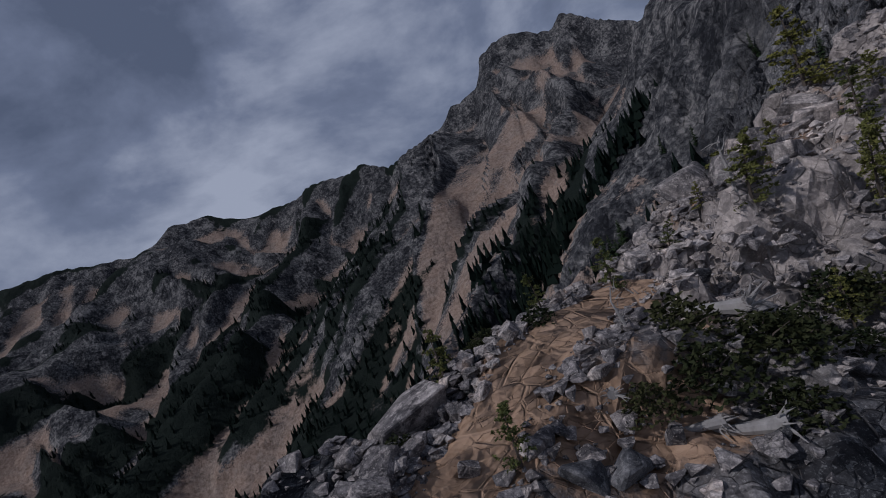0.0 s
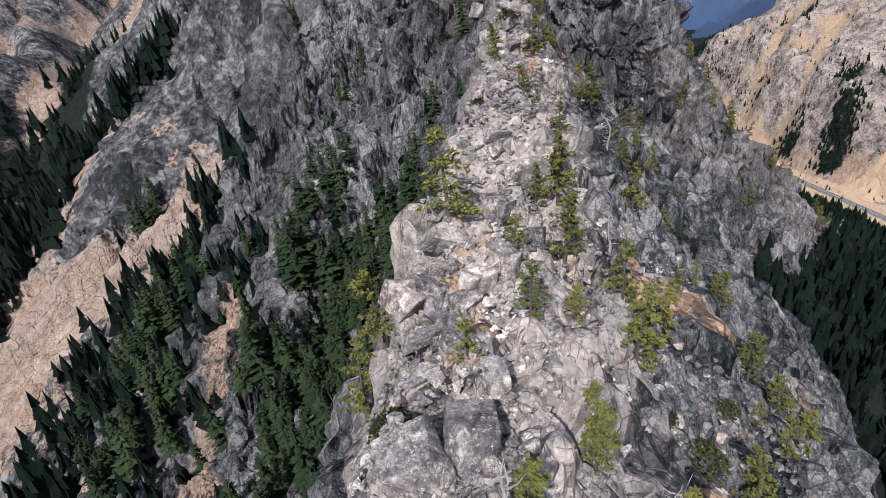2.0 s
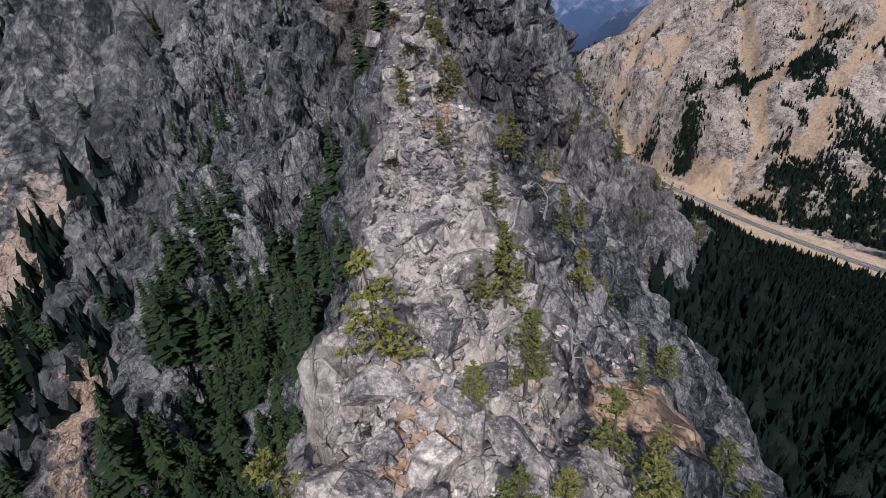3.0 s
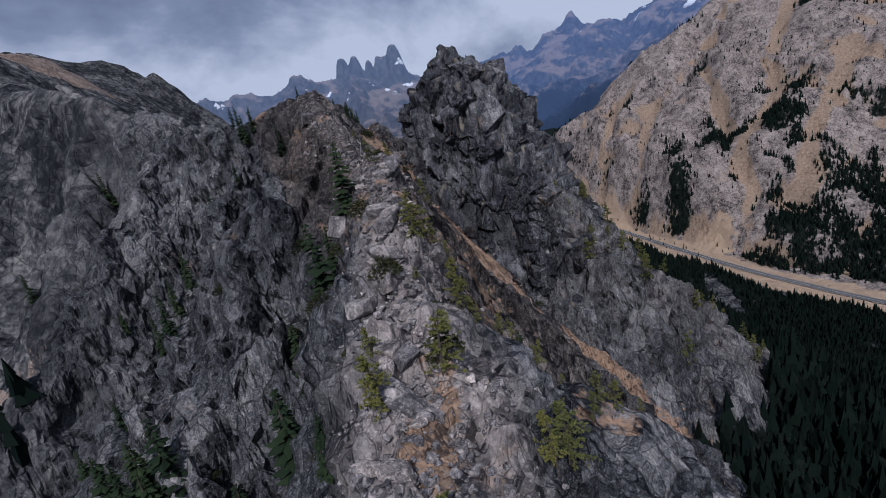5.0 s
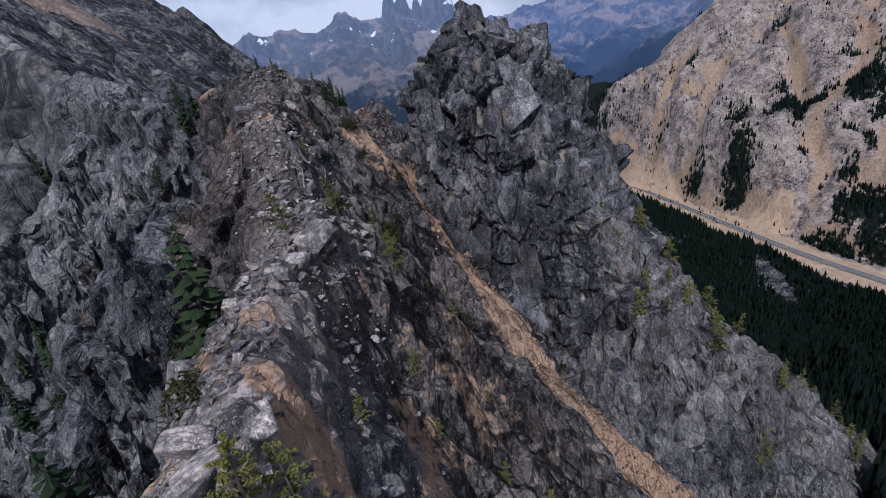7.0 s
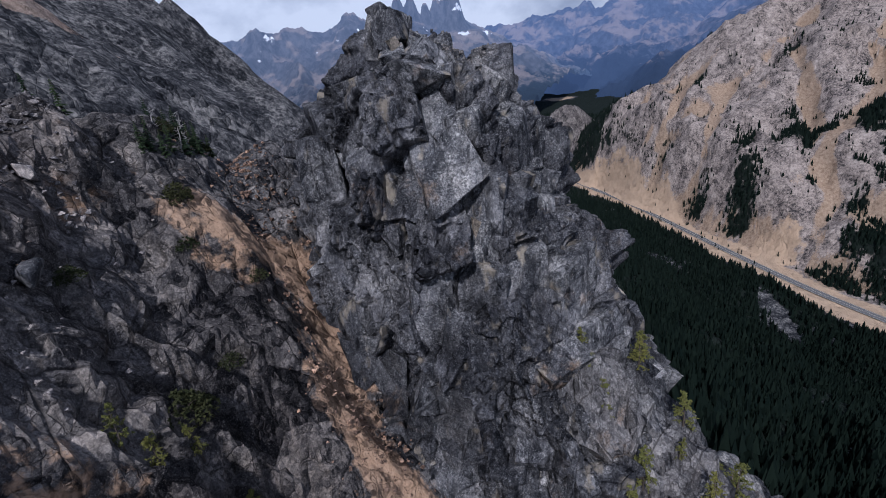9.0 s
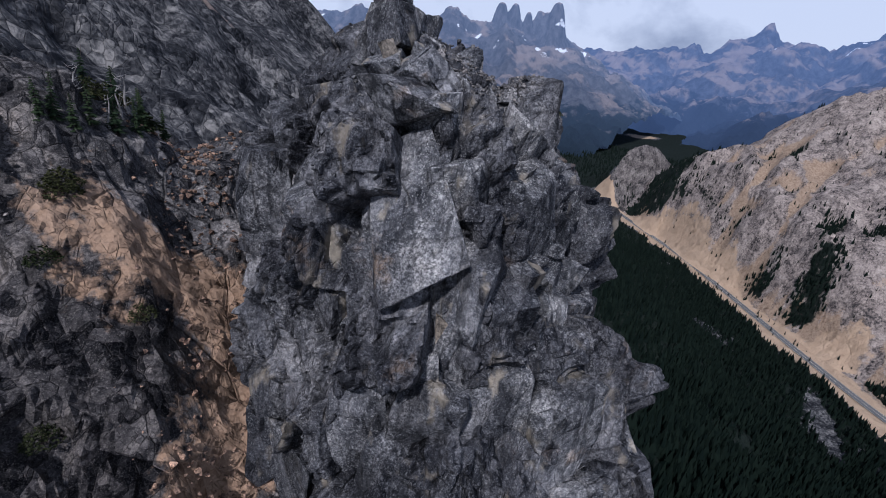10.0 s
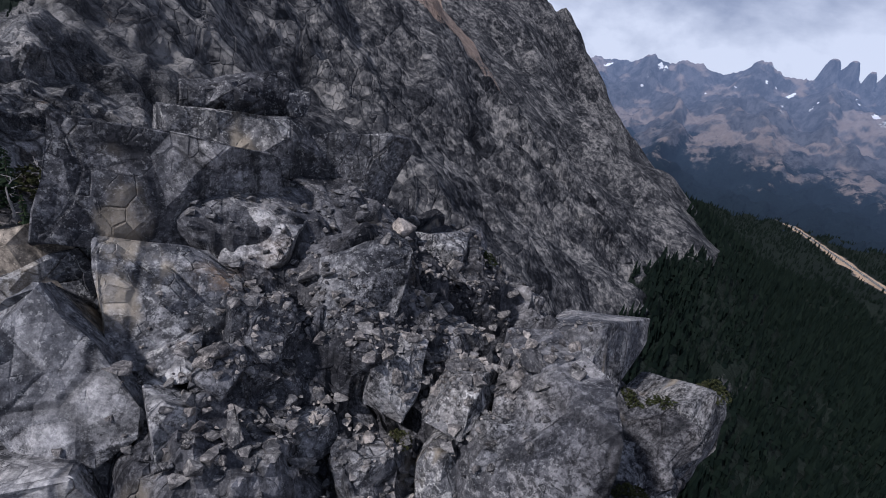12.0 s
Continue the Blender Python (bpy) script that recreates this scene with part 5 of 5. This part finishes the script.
for level in np.arange(-13.0, 22.0, 3.1):
    turn = rough.uniform(0, 20)
    while turn < 245:
        wide = rough.choice((1.3, 1.8, 2.6, 3.6, 5.2)) * rough.uniform(0.8, 1.2)
        z = level + rough.uniform(-1.6, 1.6)
        cx, cy, rx, ry = (float(np.interp(z, heights, LEVELS[:, k])) for k in range(1, 5))
        a = radians(100 + turn)
        square = 1 / (abs(math.cos(a)) ** 2.4 + abs(math.sin(a)) ** 2.4) ** (1 / 2.4)
        x, y = cx + rx * square * math.cos(a), cy + ry * square * math.sin(a)
        deep = 1.3 + 0.42 * wide * rough.uniform(0.6, 1.1)
        sink = deep * rough.uniform(0.32, 0.75)
        facing = math.degrees(math.atan2(ry * math.sin(a), rx * math.cos(a))) + 90
        slab(x - math.cos(a) * sink, y - math.sin(a) * sink, z, wide, deep, wide * rough.uniform(0.9, 1.9), facing + rough.uniform(-30, 30), (rough.uniform(-4, 24), rough.uniform(-22, 22)), rough.randint(2, 4), SPIRE)
        turn += math.degrees((wide * rough.uniform(0.9, 1.7)) / max(rx, ry))
sv = np.empty(len(spire.data.vertices) * 3)
spire.data.vertices.foreach_get("co", sv)
sv = sv.reshape(-1, 3)
sn = np.empty_like(sv).ravel()
spire.data.vertices.foreach_get("normal", sn)
sn = sn.reshape(-1, 3)
ledge = np.where((sv[:, 2] > 15) & (sv[:, 2] < 28) & (sn[:, 2] > 0.45))[0]
def surface(obs):
    verts, faces, base = [], [], 0
    for ob in obs:
        m = ob.matrix_basis
        verts += [m @ v.co for v in ob.data.vertices]
        faces += [[base + k for k in p.vertices] for p in ob.data.polygons]
        base = len(verts)
    return BVHTree.FromPolygons(verts, faces)


SUMMIT_FACE = surface([ob for ob in bpy.data.objects if ob.name.startswith("slab") and ob.matrix_basis.translation.z > 16])


def drop(x, y):
    """Where a stone comes to rest on the summit, or None."""
    at, normal, _, _ = SUMMIT_FACE.ray_cast(Vector((x, y, 60)), Vector((0, 0, -1)))
    under = sv[np.argmin((sv[:, 0] - x) ** 2 + (sv[:, 1] - y) ** 2 - 0.02 * sv[:, 2])]
    if at is None or under[2] > at.z:
        return float(under[2])
    return at.z if normal.z > 0.3 else None


PILE = [block_mesh(RUBBLE_GREY, rng, 1.0, rng.uniform(0.6, 0.95), rng.uniform(0.4, 0.75), rng.randint(9, 13)) for _ in range(10)]
for k in range(135):
    x, y = rng.choice(((127.0, 59.2), (126.0, 56.8), (131.6, 61.0), (133.6, 61.4), (134.2, 59.0), (129.8, 57.8), (124.6, 55.4), (128.0, 55.4), (132.2, 57.4)))
    x, y = x + rng.gauss(0, 0.9), y + rng.gauss(0, 0.8)
    size = min(0.9, 0.2 * rng.paretovariate(1.7))
    z = drop(x, y)
    if z is None or z > 27.5 or z < 18:
        continue
    boulder(PILE, x, y, z + 0.2 * size, size, "pale angular granite block heaped on the summit", "rubble on the spire", 0.8)
for k in range(36):
    x, y, z = sv[rng.choice(ledge)]
    size = min(1.2, 0.28 * rng.paretovariate(1.8))
    boulder(GREY, float(x), float(y), float(z) + 0.1 * size, size, "broken grey granite block on a spire ledge", "rubble on the spire")


def scatter_stones(name, label, spots, low, high, material):
    """Many small stones as one mesh."""
    bm = block(random.Random(3), 1, 0.8, 0.6, 9, 0)
    tv = np.array([v.co for v in bm.verts])
    tf = np.array([[v.index for v in f.verts] for f in bm.faces])
    bm.free()
    verts, faces = [], []
    for k, (x, y, z) in enumerate(spots):
        a, s = rng.uniform(0, 6.28), low * (high / low) ** (rng.random() ** 1.7)
        c, d = math.cos(a), math.sin(a)
        p = tv * s * np.array([rng.uniform(0.7, 1.2), rng.uniform(0.7, 1.2), rng.uniform(0.7, 1.3)])
        verts.append(np.stack([x + p[:, 0] * c - p[:, 1] * d, y + p[:, 0] * d + p[:, 1] * c, z + 0.15 * s + p[:, 2] + 0.3 * p[:, 0] * rng.uniform(-1, 1)], 1))
        faces.append(tf + k * len(tv))
    ob = tagged(new(name, mesh_from(name, np.concatenate(verts), np.concatenate(faces))), label, "stones", kind="stuff")
    ob.data.materials.append(material)


spots = []
for k in range(9500):
    x, y, side = along(CREST_LINE, rng.random() ** 1.6)
    off = rng.gauss(1.2, 2.3)
    x, y = x + side[0] * off, y + side[1] * off
    spots.append((x, y, ground_z(x, y)))
for low, high, count in (((-5, 6), (14, 21), 1500), ((12, 8), (40, 24), 1600)):
    for k in range(count):
        x, y = rng.uniform(low[0], high[0]), rng.uniform(low[1], high[1])
        spots.append((x, y, ground_z(x, y)))
spots = [p for p in spots if away(np.array([p[0]]), np.array([p[1]]), TRAIL)[0] > 0.8 + 0.5 * rng.random()]
scatter_stones("loose_stones", "pale loose stones strewn over the ridge crest", spots, 0.10, 0.8, BLOCK_PALE)
spots = []
for k in range(2200):
    x, y, side = along(GULLY[:7], rng.random() ** 1.2)
    off = rng.gauss(0, 2.2)
    x, y = x + side[0] * off, y + side[1] * off
    spots.append((x, y, ground_z(x, y)))
GULLY_STONE = boulder_material("rusty_stone", (2.6, 1.75, 1.25), 0.9)
scatter_stones("gully_rubble", "rusty loose stones filling the gully", spots, 0.12, 0.7, GULLY_STONE)
pebbles = []
for k in range(1500):
    x, y = rng.choice(((127.2, 59.0), (132.4, 60.8), (133.8, 59.4), (126.2, 56.8), (131.0, 57.6), (129.4, 56.6)))
    x, y = x + rng.gauss(0, 1.1), y + rng.gauss(0, 0.9)
    z = drop(x, y)
    if z is not None and 18 < z < 26.6:
        pebbles.append((x, y, z))
scatter_stones("summit_rubble", "pale broken stones between the summit blocks", pebbles, 0.08, 0.42, RUBBLE_GREY)
scatter_stones("spire_rubble", "small grey stones on the spire ledges", [tuple(float(c) for c in sv[rng.choice(ledge)]) for k in range(1400)], 0.08, 0.4, BLOCK_GREY)


# ---- trees on the ridge and the walls round it ----
RIDGE_LARCHES = [(24.2, 28.9, 4.5), (20.2, 31.2, 4.8), (17.6, 31.0, 4.6), (28.0, 24.1, 3.6), (20.9, 22.4, 2.5), (17.7, 23.5, 1.9), (22.7, 21.2, 1.9), (23.5, 18.7, 4.2), (32.7, 26.3, 3.4), (50.4, 37.7, 3.6), (37.4, 28.8, 2.8), (37.2, 23.4, 3.0), (25.6, 20.1, 3.2), (41.8, 17.9, 3.4), (32.8, 14.9, 3.2), (32.6, 13.1, 3.2), (33.7, 11.4, 3.0),
                 (46.6, 39.1, 2.9), (42.7, 34.2, 2.2), (50.2, 31.5, 3.6), (48.0, 26.8, 2.0), (11.9, 19.8, 1.1), (10.1, 19.4, 1.1), (12.7, 15.3, 1.5), (23.3, 13.3, 3.2), (13.0, 18.5, 2.6), (24.1, 24.9, 2.2), (31.6, 26.2, 3.7), (7.4, 18.6, 1.8), (4.9, 20.0, 1.4), (2.2, 12.0, 1.5), (0.6, 18.0, 1.9)]
UPPER_LARCHES = [(61.1, 43.5, 2.8), (63.5, 43.6, 3.1), (62.2, 44.2, 2.6), (49.6, 41.2, 2.0), (62.8, 41.9, 2.7), (61.7, 31.6, 2.8), (76.1, 54.6, 2.5), (58.4, 42.5, 1.0), (63.5, 41.1, 1.6), (73.0, 39.2, 3.1), (112.9, 24.0, 4.6), (118.4, 38.5, 4.2), (118.8, 29.7, 5.0), (70.2, 46.6, 1.8), (61.8, 41.2, 3.0), (116.0, 39.0, 3.8), (120.4, 43.6, 2.8), (124.5, 36.0, 4.0), (127.0, 40.0, 4.0), (126.0, 31.0, 4.4), (130.0, 44.0, 3.4)]
for x, y, h in RIDGE_LARCHES + UPPER_LARCHES:
    stand(LARCHES, x, y, h * 1.1, wide=1.3)
for k in range(60):
    x, y, side = along(RIDGE_LOW[4:] + RIDGE_HIGH[1:4], rng.random())
    off = rng.uniform(3.5, 17)
    stand(LARCHES, x + side[0] * off, y + side[1] * off, rng.uniform(1.3, 3.4))
for k in range(26):
    x, y, side = along(SPIRE_FOOT[2:6], rng.random())
    off = rng.gauss(0, 5)
    stand(LARCHES, x + side[0] * off, y + side[1] * off, rng.uniform(2.0, 4.5))
WALL_FIRS = [(45.2, 42.6, 2.5), (42.2, 21.4, 2.5), (89.0, 88.2, 3.4), (93.6, 101.2, 3.4), (96.8, 91.2, 5.1), (97.7, 90.1, 4.7), (66.9, 84.1, 6.6), (110.1, 77.6, 2.8), (109.2, 78.0, 3.3), (111.4, 78.5, 2.9), (108.4, 77.6, 2.9), (69.9, 81.6, 5.0), (76.5, 102.5, 7.0), (59.5, 88.0, 5.0), (47.5, 44.6, 2.7), (97.5, 92.9, 4.3), (99.0, 94.0, 4.8), (100.5, 97.0, 4.4), (104.5, 84.0, 3.6), (106.0, 83.0, 3.9), (113.5, 80.5, 3.5), (114.5, 79.5, 3.2), (115.6, 81.0, 3.6), (112.5, 82.5, 4.0), (116.5, 83.0, 3.8), (117.5, 82.0, 3.0), (113.0, 79.0, 3.0), (115.0, 84.0, 4.2)]
for x, y, h in WALL_FIRS:
    stand(FIRS, x, y, h)


def hollow(x, y, r):
    """How far a place lies below the ground round it."""
    return sum(ground_z(x + r * math.cos(a), y + r * math.sin(a)) for a in (0, 1.26, 2.5, 3.8, 5.0)) / 5 - ground_z(x, y)


def fir_band(points, spread, count, low, high):
    for k in range(count):
        x, y, side = along(points, rng.random())
        off = rng.gauss(0, spread)
        stand(FIRS, x + side[0] * off, y + side[1] * off, rng.uniform(low, high), wide=rng.uniform(1.1, 1.5))


fir_band([(52, 152), (46, 145), (40, 138)], 2.0, 9, 6, 10)
fir_band([(42, 106), (33, 108), (25, 106), (17, 96), (10, 98)], 3.5, 45, 6, 10)
fir_band([(25, 88), (17, 90), (9, 90)], 3.5, 34, 6, 9)
fir_band([(53, 73), (42, 73), (40, 69), (35, 67), (28, 61), (22, 60)], 3.0, 60, 5, 9)
fir_band([(50, 68), (45, 60), (40, 59), (30, 58), (21, 48)], 2.5, 46, 4, 8)
count = 0
while count < 44:
    x, y = rng.uniform(-5, 98), rng.uniform(34, 165)
    if away(np.array([x]), np.array([y]), CREST_LINE)[0] < 6 or hollow(x, y, 5.0) < rng.uniform(-0.6, 3.0):
        continue
    stand(FIRS, x, y, rng.uniform(3.2, 7.5))
    count += 1
for k in range(40):
    x, y, side = along(WEST_GULLY[1:5], rng.random())
    off = rng.gauss(5, 5)
    stand(FIRS, x + side[0] * off, y + side[1] * off, rng.uniform(4.0, 8.0), wide=1.25)
fir_band([(46, 50), (38, 49), (30, 47), (24, 44), (18, 42)], 2.6, 64, 3.5, 7)
for k in range(70):
    x, y, side = along([(60, 62), (46, 54), (34, 48), (22, 42), (8, 34)], rng.random())
    off = rng.gauss(0, 7)
    stand(SCRUBS, x + side[0] * off, y + side[1] * off, rng.uniform(1.0, 2.6))
for k in range(14):
    stand(FIRS, rng.uniform(-14, 2), rng.uniform(30, 42), rng.uniform(3.0, 5.0), wide=1.1)
RIDGE_SHRUBS = [(26.2, 15.2, 1.2), (22.0, 17.0, 1.0), (13.5, 15.6, 2.2), (22.2, 15.6, 2.3), (4.3, 17.4, 1.5), (7.2, 13.1, 2.4), (10.1, 14.1, 2.4), (5.5, 12.7, 1.6), (8.6, 12.2, 2.0), (57.2, 44.2, 2.6), (51.8, 38.2, 2.5), (74.5, 58.4, 2.3), (118.7, 30.0, 3.0), (72.5, 64.4, 2.9), (67.2, 73.0, 2.2), (96.9, 69.4, 2.0), (105.7, 71.4, 2.0), (97.8, 63.8, 3.0),
                (97.2, 55.5, 3.3), (83.4, 56.6, 1.8), (108.0, 74.4, 2.4), (107.9, 73.9, 2.1), (109.6, 69.1, 1.8), (113.9, 82.8, 3.4), (98.8, 64.4, 3.2), (103.0, 65.9, 2.1), (2.4, 18.4, 1.3), (1.6, 19.4, 1.5), (-0.5, 16.4, 1.4), (116.0, 82.0, 3.0), (112.0, 80.5, 2.6)]
TRAIL_SHRUBS = [(7.6, 14.6, 2.2), (9.2, 14.0, 2.4), (11.0, 15.2, 1.8), (13.0, 16.0, 1.8), (8.6, 15.8, 1.4), (12.2, 14.6, 1.6), (2.0, 17.6, 1.2), (-0.8, 14.2, 1.2)]
for x, y, w in RIDGE_SHRUBS + TRAIL_SHRUBS:
    stand(SCRUBS, x, y, w)
for k in range(70):
    x, y = rng.uniform(8, 112), rng.uniform(10, 100)
    if hollow(x, y, 3.0) < 0.3:
        continue
    stand(SCRUBS, x, y, rng.uniform(0.8, 2.2))
for x, y, wide in [(133.8, 63.0, 0.9), (129.0, 56.7, 0.7), (138.4, 57.6, 1.4), (138.0, 58.8, 1.1), (140.4, 57.6, 1.2), (135.2, 55.2, 1.2)]:
    stand(SCRUBS, x, y, wide, z=drop(x, y) or 22.0)
for x, y, h in [(6.2, 14.6, 1.7), (9.6, 14.6, 1.5), (12.6, 18.6, 2.6), (17.8, 15.4, 3.0), (89.7, 63.4, 1.9), (85.5, 62.0, 2.6), (21.6, 19.2, 2.5), (112.6, 79.0, 2.6), (113.8, 80.0, 2.6), (111.0, 79.5, 2.4), (30.5, 22.5, 2.4), (40.5, 26.5, 2.6), (114.8, 81.5, 2.9)]:
    stand(SNAGS, x, y, h)


def lay(x, y, size, turn, tip=0.0):
    put(LOGS, Matrix.LocRotScale((x, y, ground_z(x, y) + 0.03 * size), Euler((0, radians(tip), radians(turn))), (size, size, size)))


lay(9.8, 15.0, 3.9, 128, -8)
lay(8.0, 11.7, 3.1, 145, -4)
lay(6.9, 12.2, 2.2, 160, -4)
lay(4.9, 13.0, 1.8, 60, -10)
lay(20.9, 18.3, 2.6, 100, -6)
lay(17.4, 16.1, 2.4, 150, 0)
lay(6.9, 9.0, 2.0, 40, 8)
lay(33.0, 20.5, 2.6, 70, 4)
lay(46.0, 29.0, 2.8, 80, 10)

# ---- far woods, one mesh for each hillside ----
def woods_mesh(name, label, spots, tiers=3):
    """Conifers as one mesh: ragged tiers of boughs; spots are rows of x, y, z, height."""
    spots = np.array(spots)
    dice = np.random.RandomState(len(spots))
    n, sides = len(spots), 6
    x, y, z, h = spots.T
    turn, r = dice.uniform(0, 6.28, n), h * dice.uniform(0.15, 0.24, n)
    corners, faces = [], []
    for k, (low, high, wide) in enumerate(((0.02, 0.50, 1.0), (0.30, 0.78, 0.70), (0.58, 1.0, 0.40)) if tiers == 3 else ((0.02, 0.62, 1.0), (0.40, 1.0, 0.62))):
        ring = []
        for q in range(sides):
            a = turn + 2 * math.pi * q / sides + 0.5 * k
            rr = r * wide * (1.2 if q % 2 else 0.62) * dice.uniform(0.75, 1.25, n)
            ring.append(np.stack([x + rr * np.cos(a), y + rr * np.sin(a), z + h * (low + dice.uniform(-0.05, 0.05, n))], 1))
        ring.append(np.stack([x, y, z + h * high], 1))
        corners += ring
        base = k * (sides + 1)
        faces += [(base + q, base + (q + 1) % sides, base + sides) for q in range(sides)]
    per = tiers * (sides + 1)
    verts = np.stack(corners, 1).reshape(-1, 3)
    tris = (np.array(faces)[None] + (np.arange(n) * per)[:, None, None]).reshape(-1, 3)
    ob = tagged(new(name, mesh_from(name, verts, tris)), label, "forest", kind="stuff")
    ob.data.materials.append(FOREST)


WGRID, SGRID = woods.reshape(ZGRID.shape), sand.reshape(ZGRID.shape)


def ground_heights(x, y):
    """Height of the ground, wood and bare sand at many places."""
    i = np.clip(np.searchsorted(XS, x) - 1, 0, len(XS) - 2)
    j = np.clip(np.searchsorted(YS, y) - 1, 0, len(YS) - 2)
    u, v = (x - XS[i]) / (XS[i + 1] - XS[i]), (y - YS[j]) / (YS[j + 1] - YS[j])
    z = (ZGRID[j, i] * (1 - u) + ZGRID[j, i + 1] * u) * (1 - v) + (ZGRID[j + 1, i] * (1 - u) + ZGRID[j + 1, i + 1] * u) * v
    return z, np.where(SGRID[j, i] < 0.4, WGRID[j, i], 0.0)


def sow(count, area, low, high, least, tries=12):
    """Trees where the hillside is wooded."""
    dice = np.random.RandomState(count)
    x, y = dice.uniform(area[0], area[1], count * tries), dice.uniform(area[2], area[3], count * tries)
    z, wood = ground_heights(x, y)
    kept = np.where(wood > least + dice.uniform(0, 0.25, len(x)))[0][:count]
    return np.stack([x[kept], y[kept], z[kept] - 0.5, low + (high - low) * dice.uniform(0, 1, len(kept)) ** 1.4], 1).tolist()


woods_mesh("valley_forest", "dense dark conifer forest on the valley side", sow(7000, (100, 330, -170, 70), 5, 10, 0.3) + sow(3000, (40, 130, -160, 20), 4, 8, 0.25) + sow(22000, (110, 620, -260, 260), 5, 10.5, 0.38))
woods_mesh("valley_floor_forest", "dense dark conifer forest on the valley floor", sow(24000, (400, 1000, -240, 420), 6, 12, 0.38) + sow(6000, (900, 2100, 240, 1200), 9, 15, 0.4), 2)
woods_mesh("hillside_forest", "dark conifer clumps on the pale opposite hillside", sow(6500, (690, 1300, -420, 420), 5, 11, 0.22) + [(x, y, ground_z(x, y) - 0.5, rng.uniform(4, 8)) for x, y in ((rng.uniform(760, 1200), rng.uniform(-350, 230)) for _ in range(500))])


def strip(points, spread, count, low, high):
    found = []
    for k in range(count):
        x, y, side = along(points, rng.random())
        off = rng.gauss(0, spread)
        x, y = x + side[0] * off + rng.gauss(0, 2), y + side[1] * off
        found.append((x, y, ground_z(x, y) - 0.4, rng.uniform(low, high)))
    return found


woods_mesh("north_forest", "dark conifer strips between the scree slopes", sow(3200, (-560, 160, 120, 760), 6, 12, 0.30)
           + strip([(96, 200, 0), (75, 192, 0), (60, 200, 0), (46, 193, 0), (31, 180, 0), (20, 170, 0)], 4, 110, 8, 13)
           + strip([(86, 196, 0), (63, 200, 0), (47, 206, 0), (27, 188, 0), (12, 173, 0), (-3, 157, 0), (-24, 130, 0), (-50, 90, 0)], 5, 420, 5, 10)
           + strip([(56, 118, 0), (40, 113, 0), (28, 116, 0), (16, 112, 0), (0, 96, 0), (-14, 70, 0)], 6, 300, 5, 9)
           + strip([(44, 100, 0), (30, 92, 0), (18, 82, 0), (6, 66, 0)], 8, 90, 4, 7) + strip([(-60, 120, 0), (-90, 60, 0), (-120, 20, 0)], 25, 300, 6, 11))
